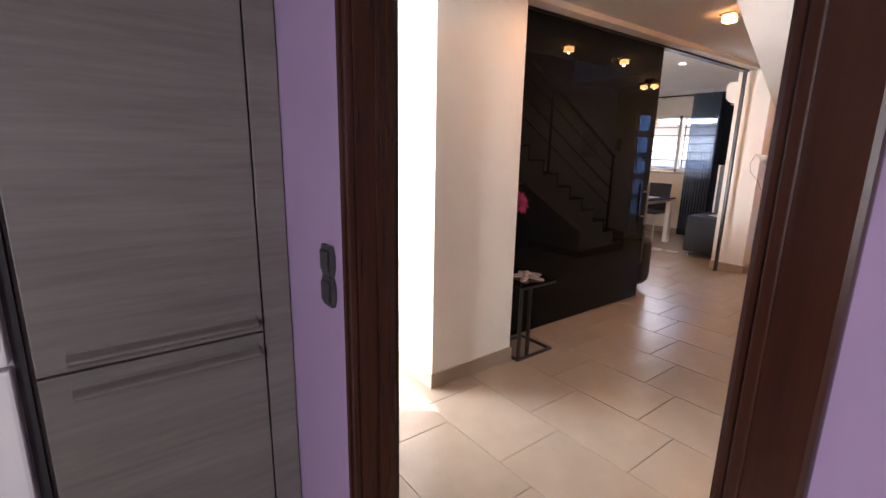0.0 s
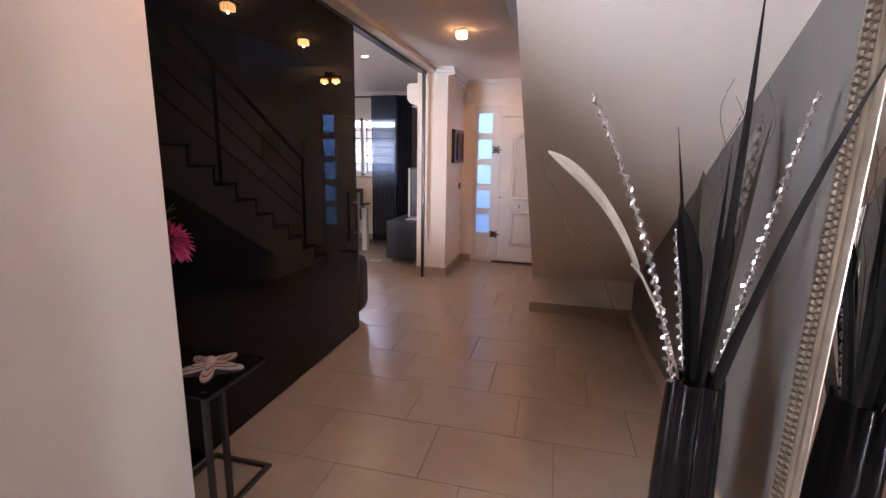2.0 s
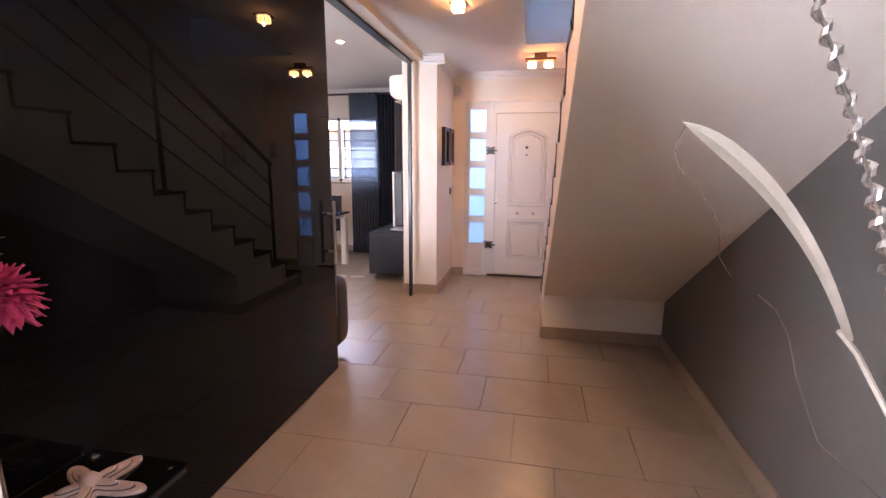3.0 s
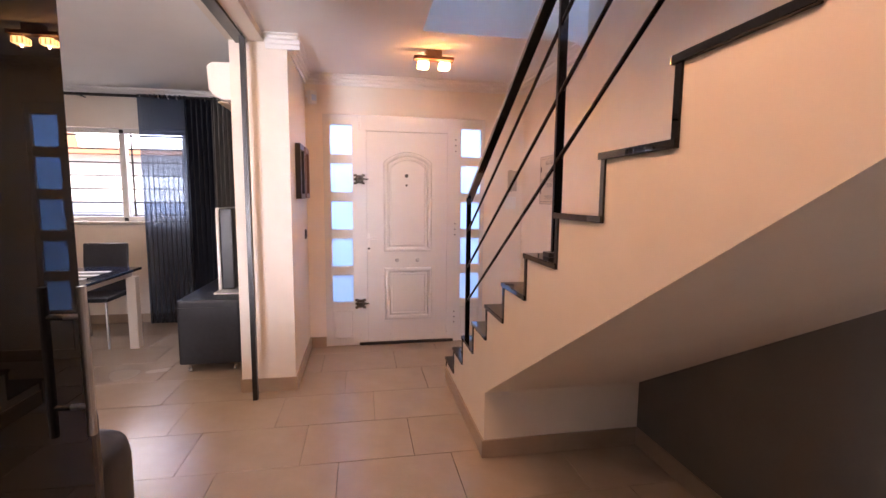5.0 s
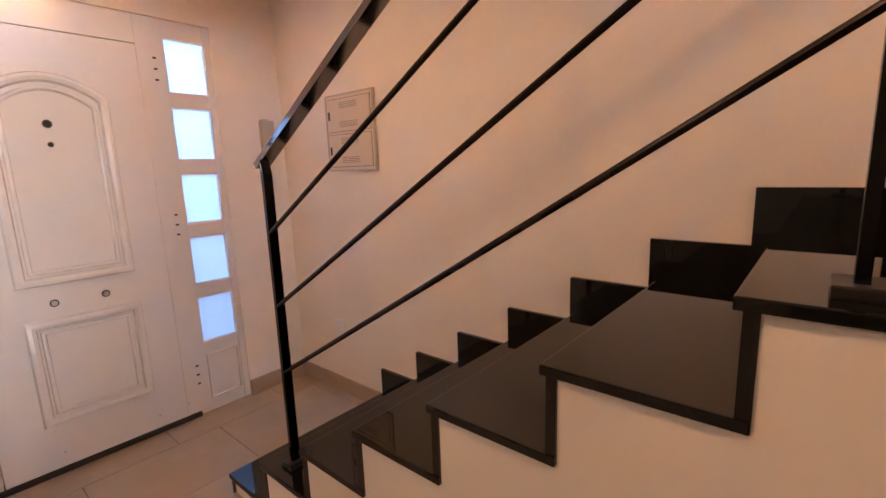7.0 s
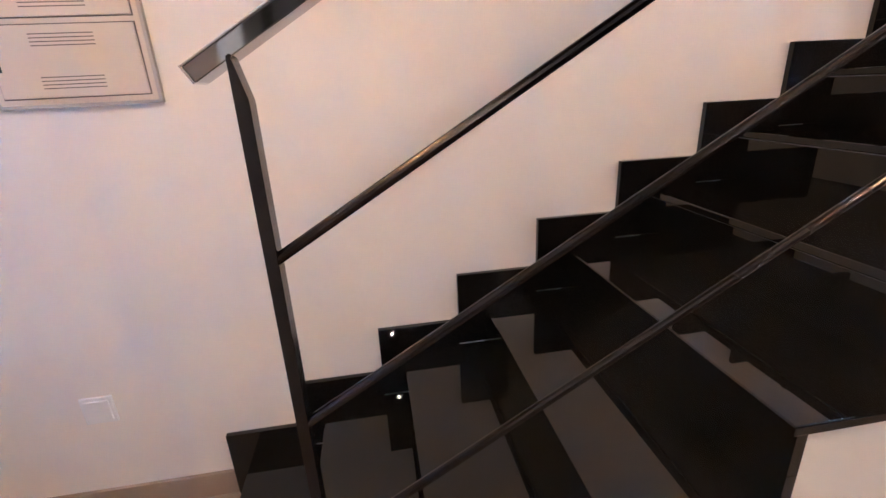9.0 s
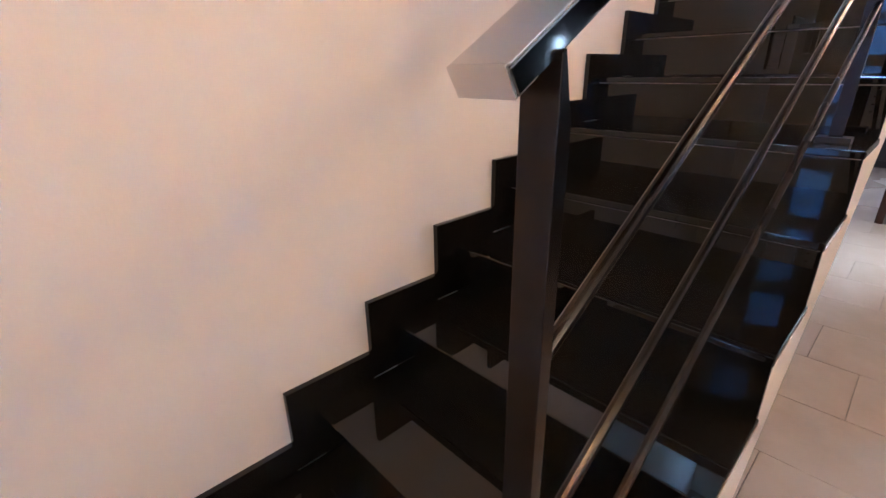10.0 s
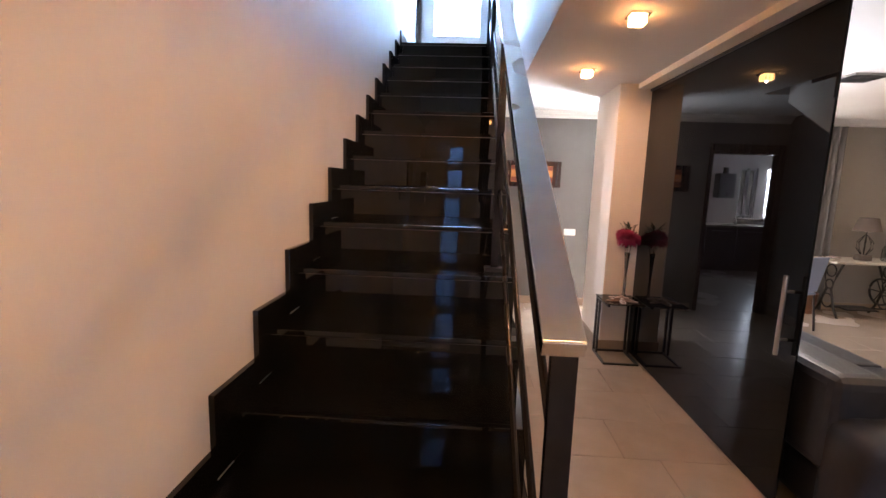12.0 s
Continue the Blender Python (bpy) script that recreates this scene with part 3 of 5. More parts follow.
alarm = thing("alarm_sensor", "small white alarm sensor high in the lobby corner", "sensor", (0.99, 7.56, 2.3), 40)
part("bracket", bbx(-0.012, 0.012, 0.0, 0.07, 0.012, 0.03, 0.003), WHITE, alarm)
part("body", bevelled(prism([(-0.035, -0.055), (0.035, -0.055), (0.035, 0.055), (-0.035, 0.055)], "y", -0.045, 0.005), 0.01, 3), WHITE, alarm)
part("lens", bbx(-0.024, 0.024, -0.052, -0.044, -0.03, 0.02, 0.006), FROST, alarm)
part("mount_arm", bbx(0.0, 0.13, 0.055, 0.07, 0.055, 0.066, 0.002), WHITE, alarm)

AGED = material("aged grey-white plastic", (0.48, 0.44, 0.38), 0.4)
ic = thing("intercom", "white wall intercom handset beside the front door", "intercom", (2.888, YD, 1.6))
part("base", bbx(-0.045, 0.045, -0.025, 0, -0.1, 0.1, 0.006), AGED, ic)
part("handset", bevelled(prism([(-0.05, -0.105), (-0.025, -0.105), (-0.025, 0.105), (-0.05, 0.105)], "x", -0.045, -0.005), 0.008, 3), AGED, ic)
for i in range(3):
    part("button", disc(0.022, -0.025, -0.05 + i * 0.028, 0.007, 0.004), STEEL, ic)
ib = thing("wall_box", "small white junction box under the intercom", "box", (2.872, YD, 1.383))
part("cover", bbx(-0.055, 0.055, -0.022, 0, -0.06, 0.06, 0.005), WHITE, ib)
part("bell_push", disc(0.0, -0.022, 0.0, 0.018, 0.006), WHITE, ib)

SLOT = material("shadowed slot", (0.16, 0.135, 0.105), 0.7)
FUSE = material("cream plastic", (0.66, 0.57, 0.44), 0.4)
FUSEEDGE = material("satin aluminium edge", (0.5, 0.45, 0.38), 0.35, 0.8)
fb = thing("fuse_box", "cream two-door fuse box in a metal edge on stair wall", "fuse box", (2.999, 6.93, 1.582), -90)
part("surround", bbx(-0.192, 0.192, -0.014, 0, -0.195, 0.2, 0.003), FUSE, fb)
eb = bmesh.new()
for a in ((-0.2, -0.1921, -0.203, 0.208), (0.1921, 0.2, -0.203, 0.208), (-0.192, 0.192, -0.203, -0.1951), (-0.192, 0.192, 0.2001, 0.208)):
    box(eb, a[0], a[1], -0.017, 0, a[2], a[3])
part("edge_trim", eb, FUSEEDGE, fb, "satin metal edge")
for z0, z1 in ((0.012, 0.182), (-0.178, -0.006)):
    # door gaps and vent slots are flat plates with shade in their colour
    part("door_gap", bx(-0.178, 0.178, -0.0145, -0.0139, z0 - 0.003, z1 + 0.003), SLOT, fb)
    dr = part("door", bbx(-0.175, 0.175, -0.019, -0.0144, z0, z1, 0.0015), FUSE, fb)
    for zc in (z0 + 0.035, z1 - 0.035):
        for i in range(4):
            part("vent_slot", bx(-0.075, 0.075, -0.0196, -0.0188, zc - 0.014 + i * 0.009, zc - 0.0115 + i * 0.009), SLOT, dr)
    part("finger_pull", bbx(-0.172, -0.158, -0.022, -0.0185, (z0 + z1) / 2 - 0.022, (z0 + z1) / 2 + 0.022, 0.001), BLACKSATIN, dr)

ds = thing("door_stop", "small chrome door stop on the floor tiles", "door stop", (2.885, 6.9, 0.0))
part("body", lathe([(0.024, 0.001), (0.026, 0.006), (0.022, 0.03), (0.018, 0.036), (0.004, 0.038)]), CHROME, ds, smooth=True)
part("rubber", lathe([(0.0262, 0.012), (0.0285, 0.014), (0.0285, 0.022), (0.025, 0.024)]), BLACKMATT, ds, smooth=True)


# ---------------------------------------------------------------- ceiling lamps
def glass_cube(root, x, y, z, w=0.036, h=0.046):
    sh = part("shade", bbx(x - w, x + w, y - w, y + w, z - h, z, 0.006), LAMPGLASS, root, "amber lit glass cube")
    for i in range(5):
        u = -0.8 * w + i * 0.4 * w
        part("glass_rib", bbx(x + u - 0.0035, x + u + 0.0035, y - w - 0.004, y + w + 0.004, z - h * 0.94, z - 0.004, 0.0015), LAMPGLASS if i % 2 else LAMPRIM, sh)
        part("glass_rib", bbx(x - w - 0.004, x + w + 0.004, y + u - 0.0035, y + u + 0.0035, z - h * 0.9, z - 0.006, 0.0015), LAMPRIM if i % 2 else LAMPGLASS, sh)
    part("bulb", lathe([(0.004, z - h - 0.003), (0.011, z - h - 0.002), (0.012, z - h - 0.001), (0.006, z - h - 0.0005)], x, y, 12), LAMPCORE, sh, "glowing halogen bulb")


for x, y in LAMPS:
    lamp = thing("ceiling_lamp", "lit square glass ceiling lamp with brass plate", "ceiling lamp", (x, y, 0), 0, "hall ceiling lamps")
    part("plate", bbx(-0.055, 0.055, -0.055, 0.055, ZC - 0.014, ZC - 0.0005, 0.003), CHROME, lamp)
    glass_cube(lamp, 0, 0, ZC - 0.0145)
twin = thing("ceiling_lamp", "lit twin glass ceiling lamp on a brown bar", "ceiling lamp", (1.965, 6.76, 0), 0)
part("canopy", bbx(-0.06, 0.06, -0.03, 0.03, ZC - 0.045, ZC - 0.0005, 0.004), BROWNWOOD, twin)
part("bar", bbx(-0.15, 0.15, -0.035, 0.035, ZC - 0.07, ZC - 0.045, 0.004), BROWNWOOD, twin)
for u in (-0.08, 0.08):
    part("neck", bar((u, 0, ZC - 0.085), (u, 0, ZC - 0.07), 0.012), CHROME, twin)
    glass_cube(twin, u, 0, ZC - 0.085)

# ---------------------------------------------------------------- side table with starfish and flowers
st = thing("side_table", "black metal side table with black glass top against glass wall", "side table")
tx0, tx1, ty0, ty1 = 0.69, 1.005, 2.515, 2.885
part("tabletop", bbx(tx0 - 0.01, tx1 + 0.005, ty0 - 0.005, ty1 + 0.005, 0.552, 0.562, 0.002), BLACKGLASS, st)
for x in (tx0, tx1 - 0.02):
    for y in (ty0, ty0 + 0.09):
        part("leg", bbx(x, x + 0.02, y, y + 0.02, 0.018, 0.535, 0.001), BLACKMETAL, st)
    part("top_bar", bbx(x, x + 0.02, ty0, ty1, 0.533, 0.551, 0.001), BLACKMETAL, st)
    part("foot_bar", bbx(x, x + 0.02, ty0, ty1, 0.0, 0.018, 0.001), BLACKMETAL, st)
for y in (ty0, ty1 - 0.02):
    part("cross_bar", bbx(tx0 + 0.02, tx1 - 0.02, y, y + 0.02, 0.0005, 0.0175, 0.001), BLACKMETAL, st)
for x in (tx0 + 0.03, tx1 - 0.03):
    for y in (ty0 + 0.03, ty1 - 0.03):
        part("fixing_disc", lathe([(0.011, 0.5625), (0.0115, 0.5645), (0.009, 0.5655)], x, y, 16), CHROME, st)

SHELL = noisy(material("painted plaster star", (0.55, 0.42, 0.36), 0.4), (0.3, 0.21, 0.18), (0.5, 0.4, 0.35), 25.0, rough=(0.25, 0.45))


def star_layer(bm, r0, r1, z0, z1, power, n=90, round_edge=0.003):
    """A flat five-armed star with rounded arm tips and a rounded upper edge."""
    rings = []
    for inset, z in ((0, z0), (0, z1 - round_edge), (round_edge, z1)):
        ring = []
        for i in range(n):
            a = i * math.tau / n
            r = r1 + (r0 - r1) * abs(math.cos(2.5 * a)) ** power - inset
            ring.append(bm.verts.new((r * math.cos(a), r * math.sin(a), z + 0.035 * max(0, 0.09 - r) ** 1.0)))
        rings.append(ring)
    for a, b in zip(rings, rings[1:]):
        for i in range(n):
            bm.faces.new((a[i], a[(i + 1) % n], b[(i + 1) % n], b[i]))
    bm.faces.new(rings[0][::-1])
    mid = bm.verts.new((0, 0, z1 + 0.004))
    for i in range(n):
        bm.faces.new((rings[2][i], rings[2][(i + 1) % n], mid))
    return bm


def star(r0, r1, z0, z1, power):
    return star_layer(bmesh.new(), r0, r1, z0, z1, power)


# groove layers are much darker than the star's body
GROOVE = material("dark star groove", (0.05, 0.035, 0.03), 0.6)
sf = thing("starfish", "pinkish silver decorative starfish with grooved arms on side table", "ornament", (0.845, 2.735, 0.5625), 12)
part("body", star(0.145, 0.042, 0, 0.009, 3.0), SHELL, sf, smooth=True)
part("groove", star(0.118, 0.03, 0.009, 0.0125, 3.6), GROOVE, sf, "dark groove round the raised arms", smooth=True)
part("ridge", star(0.112, 0.026, 0.0125, 0.018, 3.6), SHELL, sf, smooth=True)
part("groove", star(0.076, 0.02, 0.018, 0.0215, 3.6), GROOVE, sf, smooth=True)
part("crest", star(0.07, 0.017, 0.0215, 0.027, 3.6), SHELL, sf, smooth=True)
part("knob", lathe([(0.026, 0.024), (0.023, 0.036), (0.015, 0.046), (0.006, 0.05), (0.001, 0.051)], 0, 0, 20), SHELL, sf, "domed centre", smooth=True)

PETAL = noisy(material("magenta petals", (0.45, 0.03, 0.12), 0.6), (0.32, 0.015, 0.07), (0.6, 0.07, 0.2), 20.0)
STEM = noisy(material("dark green leaf", (0.03, 0.045, 0.02), 0.5), (0.02, 0.03, 0.012), (0.06, 0.07, 0.03), 15.0)
VGLASS = material("thin glass", (0.9, 0.93, 0.93), 0.02)
bsdf(VGLASS).inputs["Transmission Weight"].default_value = 1.0
bsdf(VGLASS).inputs["IOR"].default_value = 1.35
SMOKE = material("smoked silver glass", (0.3, 0.29, 0.28), 0.12, 0.75)
fv = thing("flower_vase", "slender silvery glass vase with magenta artificial flowers", "vase", (0.775, 2.585, 0.5625))
part("vase", lathe([(0.028, 0.0), (0.03, 0.008), (0.013, 0.03), (0.011, 0.2), (0.021, 0.38), (0.027, 0.42), (0.023, 0.418), (0.009, 0.2)]), SMOKE, fv, smooth=True)


def blade(bm, root_p, tip_p, bend, w, fold=0.25, n=9, taper=1.0, up=Vector((0, 0, 1)), t=0.0016):
    """A curved pointed leaf with a fold along its middle and real thickness."""
    a, b = Vector(root_p), Vector(tip_p)
    mid = (a + b) / 2 + Vector(bend)
    rows = []
    for i in range(n + 1):
        u = i / n
        p = a * (1 - u) ** 2 + mid * 2 * u * (1 - u) + b * u ** 2
        d = ((mid - a) * (1 - u) + (b - mid) * u).normalized()
        side = d.cross(up)
        side = side.normalized() if side.length > 1e-4 else Vector((1, 0, 0))
        nrm = side.cross(d)
        ww = w * (0.55 + 1.1 * u - 1.65 * u ** (2.2 * taper)) if u < 1 else 0.0
        ww = max(ww, 0.0006)
        rows.append([bm.verts.new(q) for q in (p - side * ww + nrm * ww * fold, p - nrm * t, p + side * ww + nrm * ww * fold, p + nrm * t)])
    for r, q in zip(rows, rows[1:]):
        for k in range(4):
            bm.faces.new((r[k], r[(k + 1) % 4], q[(k + 1) % 4], q[k]))
    bm.faces.new(rows[0])
    bm.faces.new(rows[-1][::-1])


rng = random.Random(4)


def dahlia(root, c, r):
    bm = bmesh.new()
    c = Vector(c)
    for i in range(170):
        z = 1 - 1.7 * (i + 0.5) / 170
        a = i * 2.39996
        s = math.sqrt(max(0, 1 - z * z))
        d = Vector((s * math.cos(a), s * math.sin(a), z))
        blade(bm, c + d * r * 0.25, c + d * r * rng.uniform(0.9, 1.08), d.orthogonal() * r * 0.08 + Vector((0, 0, 0.1 * r)), r * 0.2, 0.5, 4)
    return part("flower", bm, PETAL, root, "magenta dahlia bloom")


for c, r, s in (((0.02, 0.03, 0.55), 0.1, 0.42), ((-0.05, -0.02, 0.54), 0.075, 0.42), ((0.035, -0.05, 0.575), 0.07, 0.42)):
    fl = dahlia(fv, c, r)
    part("stem", tube([(0, 0, 0.05), (c[0] * 0.2, c[1] * 0.2, 0.38), (c[0] * 0.8, c[1] * 0.8, c[2] - r * 0.4)], 0.003, 0.0022), STEM, fv)
bm = bmesh.new()
for i in range(26):
    a = rng.uniform(0, math.tau)
    p = Vector((0.03 * math.cos(a), 0.03 * math.sin(a), rng.uniform(0.46, 0.66)))
    q = p + Vector((math.cos(a) * 0.055, math.sin(a) * 0.055, rng.uniform(0.02, 0.1)))
    blade(bm, p, q, (0, 0, 0.02), 0.009, 0.3, 5)
part("foliage", bm, STEM, fv, "dark green leaves between blooms")

# ---------------------------------------------------------------- floor vase with dry leaves
VASE = material("satin black ceramic", (0.004, 0.004, 0.005), 0.12)
bsdf(VASE).inputs["IOR"].default_value = 1.4
LEAFDARK = noisy(material("dyed black leaf", (0.03, 0.028, 0.026), 0.55), (0.005, 0.0048, 0.0046), (0.017, 0.0155, 0.0145), 25.0, stretch=(4, 4, 1))
bsdf(LEAFDARK).inputs["Specular IOR Level"].default_value = 0.15
LEAFPALE = noisy(material("bleached pod leaf", (0.5, 0.46, 0.4), 0.5), (0.42, 0.37, 0.29), (0.6, 0.54, 0.44), 20.0)
LEAFGREY = noisy(material("striped grey feather", (0.12, 0.11, 0.1), 0.6), (0.05, 0.045, 0.04), (0.26, 0.24, 0.21), 40.0, stretch=(1, 1, 3))
LEAFBROWN = noisy(material("olive brown leaf", (0.09, 0.075, 0.055), 0.55), (0.055, 0.046, 0.034), (0.13, 0.11, 0.08), 25.0, stretch=(4, 4, 1))
TWIG = material("brown curly twig", (0.07, 0.05, 0.04), 0.6)
GARLAND = material("silver bead garland", (0.62, 0.59, 0.56), 0.25, 0.9)
VX, VY = 2.724, 2.72
pv = thing("floor_vase", "tall black fluted floor vase with dried leaves and twigs", "vase", (VX, VY, 0))
bm = bmesh.new()
rings, N = [], 72
prof = [(0.076, 0.0), (0.083, 0.012), (0.092, 0.18), (0.094, 0.38), (0.088, 0.6), (0.081, 0.775), (0.0795, 0.785), (0.0735, 0.785), (0.078, 0.6), (0.083, 0.42)]
for r, z in prof:
    rings.append([])
    for i in range(N):
        a = i * math.tau / N
        q = r * (0.87 + 0.19 * abs(math.cos(3 * a)) ** 0.8)
        rings[-1].append(bm.verts.new((q * math.cos(a), q * math.sin(a), z)))
for r, q in zip(rings, rings[1:]):
    for i in range(N):
        bm.faces.new((r[i], r[(i + 1) % N], q[(i + 1) % N], q[i]))
bm.faces.new(rings[0][::-1])
bm.faces.new(rings[-1])
part("vase", bm, VASE, pv, smooth=True)


def rel(x, y, z):
    return (x - VX, y - VY, z)


for tip, bend, w, mat, label in (
        (rel(2.676, 2.46, 1.905), (0.04, 0.06, 0.0), 0.021, LEAFDARK, "tall narrow black leaf"),
        (rel(2.623, 2.887, 1.58), (0.01, 0.0, 0.02), 0.013, LEAFDARK, "narrow black leaf"),
        (rel(2.905, 2.365, 1.735), (-0.02, 0.07, 0.05), 0.023, LEAFDARK, "long arching black leaf"),
        (rel(2.92, 2.65, 1.405), (-0.03, 0.01, -0.03), 0.017, LEAFDARK, "black pointed leaf"),
        (rel(2.945, 3.02, 1.63), (-0.03, -0.02, 0.0), 0.022, LEAFBROWN, "brown leaf behind the twisted pod"),
        (rel(2.71, 2.87, 1.44), (-0.01, 0.0, 0.0), 0.027, LEAFBROWN, "broad olive brown leaf with a blunt tip"),
        (rel(2.605, 2.68, 1.345), (0.03, 0.0, 0.06), 0.026, LEAFDARK, "broad black leaf with a folded tip"),
        (rel(2.735, 2.70, 1.25), (0.01, 0.0, 0.0), 0.021, LEAFDARK, "broad black leaf"),
        (rel(2.69, 2.76, 1.22), (-0.01, 0.02, 0.0), 0.018, LEAFDARK, "broad black leaf"),
        (rel(2.80, 2.82, 1.28), (0.0, 0.01, 0.0), 0.018, LEAFDARK, "broad black leaf"),
        (rel(2.84, 2.60, 1.22), (-0.02, 0.02, -0.02), 0.018, LEAFDARK, "black pointed leaf"),
        (rel(2.755, 2.78, 1.52), (0.0, 0.0, 0.02), 0.014, LEAFDARK, "narrow black leaf")):
    bm = bmesh.new()
    b0 = Vector(tip) * 0.09
    blade(bm, (b0.x, b0.y, 0.6), tip, bend, w, 0.3, 16, 5.0 if "broad" in label else 1.0, Vector((0.35, -0.9, 0.2)))
    part("leaf", bm, mat, pv, label)
# twisted striped pod on a stalk
bm = bmesh.new()
a, b = Vector(rel(2.80, 2.86, 1.16)), Vector(rel(2.92, 3.04, 1.65))
tube([rel(2.74, 2.74, 0.62), rel(2.765, 2.79, 0.9), a], 0.004, 0.005, 6, bm)
last = None
for i in range(121):
    u = i / 120
    p = a.lerp(b, u)
    w = 0.022 * math.sin(math.pi * min(1, 0.18 + 0.82 * u)) ** 0.7 + 0.002
    row = [bm.verts.new(p + Vector((math.cos(k * math.tau / 10), math.sin(k * math.tau / 10), 0)) * w * (0.72 + 0.28 * math.cos(2 * (k * math.tau / 10 - u * 30)))) for k in range(10)]
    if last:
        for k in range(10):
            bm.faces.new((last[k], last[(k + 1) % 10], row[(k + 1) % 10], row[k]))
    last = row
bm.faces.new(last)
part("twisted_pod", bm, LEAFGREY, pv, "striped grey-brown twisted pod", smooth=True)
bm = bmesh.new()
blade(bm, rel(2.52, 2.75, 1.12), rel(2.21, 2.73, 1.495), (0.045, 0.0, 0.075), 0.016, 0.25, 16, 4.0, Vector((0.35, -0.9, 0.2)))
tube([rel(2.70, 2.71, 0.62), rel(2.665, 2.72, 0.8), rel(2.605, 2.735, 0.97), rel(2.535, 2.75, 1.10), rel(2.5, 2.745, 1.14)], 0.0045, 0.0055, 6, bm)
part("leaf", bm, LEAFPALE, pv, "pale curved pod leaf on a thin stem")
for tip, bend in ((rel(2.33, 2.63, 1.655), (0.07, 0.0, 0.05)), (rel(2.93, 2.72, 1.665), (-0.01, 0.0, 0.02)), (rel(2.64, 2.84, 1.25), (0, 0, 0.0))):
    bm = bmesh.new()
    a, b = Vector((tip[0] * 0.12, tip[1] * 0.12, 0.62)), Vector(tip)
    m = (a + b) / 2 + Vector(bend)
    pts = [a * (1 - u) ** 2 + m * 2 * u * (1 - u) + b * u ** 2 for u in (i / 30 for i in range(31))]
    tube(pts, 0.003, 0.0022, 6, bm)
    turns = (b - a).length / 0.042
    n = int(turns * 10)
    last = None
    for i in range(n + 1):
        u = 0.12 + 0.87 * i / n
        p = a * (1 - u) ** 2 + m * 2 * u * (1 - u) + b * u ** 2
        w = (0.0155 - 0.006 * u) * rng.uniform(0.75, 1.15)
        spin = i * math.tau / 10
        out = Vector((math.cos(spin), math.sin(spin), 0))
        row = [bm.verts.new(q) for q in (p + out * w * 0.35 + Vector((0, 0, 0.004)), p + out * w + Vector((0, 0, 0.007)), p + out * w * 1.05 - Vector((0, 0, 0.004)), p + out * w * 0.4 - Vector((0, 0, 0.003)))]
        if last:
            for q in range(4):
                bm.faces.new((last[q], last[(q + 1) % 4], row[(q + 1) % 4], row[q]))
        else:
            bm.faces.new(row[::-1])
        last = row
    bm.faces.new(last)
    part("garland", bm, GARLAND, pv, "shiny silver twisted ribbon garland")
for k in range(7):
    bm = bmesh.new()
    a0 = rng.uniform(-0.5, 0.5)
    tip = Vector((0.03 + 0.02 * k, 0.13 + 0.02 * (k % 3), rng.uniform(1.56, 1.76)))
    pts = []
    for i in range(34):
        u = i / 33
        wob = 0.03 * math.sin(u * 19 + k * 1.7) * max(0, u - 0.35) / 0.65
        pts.append(Vector((tip.x * u + wob * math.cos(a0), tip.y * u + wob * math.sin(a0), 0.62 + (tip.z - 0.62) * u)))
    tube(pts, 0.0021, 0.0009, 5, bm)
    part("curly_twig", bm, TWIG, pv)
part("hair_twig", tube([rel(2.215, 2.73, 1.49), rel(2.2, 2.72, 1.45), rel(2.21, 2.71, 1.41), rel(2.25, 2.7, 1.37), rel(2.275, 2.7, 1.32), rel(2.28, 2.7, 1.27), rel(2.3, 2.7, 1.24)], 0.0014, 0.0006, 5), TWIG, pv, "thin dark hair hanging from the pale leaf")
part("hair_twig", tube([rel(2.345, 2.7, 1.21), rel(2.375, 2.7, 1.185), rel(2.4, 2.7, 1.14), rel(2.42, 2.7, 1.07), rel(2.47, 2.7, 0.95), rel(2.67, 2.71, 0.78)], 0.0016, 0.0007, 5), TWIG, pv, "thin bent strand")

# ---------------------------------------------------------------- leaning mirror
# near-black bed: the shade in the gaps between beads is put into its colour
BEDDARK = material("shade between the beads", (0.025, 0.02, 0.015), 0.6)
MY0, MY1, MH = 2.03, 2.62, 2.1
mir = thing("mirror", "tall leaning mirror in a beaded antique silver frame", "mirror")
mir.matrix_world = pose(2.935, (MY0 + MY1) / 2, 0.001, 0, 0.7, 0)
hw = (MY1 - MY0) / 2
part("backing", bbx(0.012, 0.03, -hw, hw, 0.0, MH, 0.003), BLACKMATT, mir, "black backing board")


def rect_ring(w0, w1, x0, x1, bev=0.0):
    """A picture-frame ring between insets w0 and w1."""
    bm = bmesh.new()
    box(bm, x0, x1, -hw + w0, -hw + w1, w0, MH - w0)
    box(bm, x0, x1, hw - w1, hw - w0, w0, MH - w0)
    box(bm, x0, x1, -hw + w1, hw - w1, w0, w1)
    box(bm, x0, x1, -hw + w1, hw - w1, MH - w1, MH - w0)
    return bm


part("outer_frame", rect_ring(0.0, 0.012, -0.006, 0.012), SILVER, mir, "smooth silver outer band")
part("bead_bed", rect_ring(0.012, 0.072, -0.002, 0.012), BEDDARK, mir)
part("inner_frame", bevelled(rect_ring(0.072, 0.079, -0.008, 0.012), 0.002, 2), SILVER, mir, "smooth silver inner lip")
part("inner_bead", bevelled(rect_ring(0.0795, 0.086, -0.013, 0.012), 0.0025, 2), SILVER, mir)
part("inner_step", bevelled(rect_ring(0.0865, 0.1, -0.003, 0.012), 0.002, 2), SILVER, mir)
part("glass", bx(0.006, 0.01, -hw + 0.1, hw - 0.1, 0.1, MH - 0.1), MIRROR, mir, "clear mirror glass")


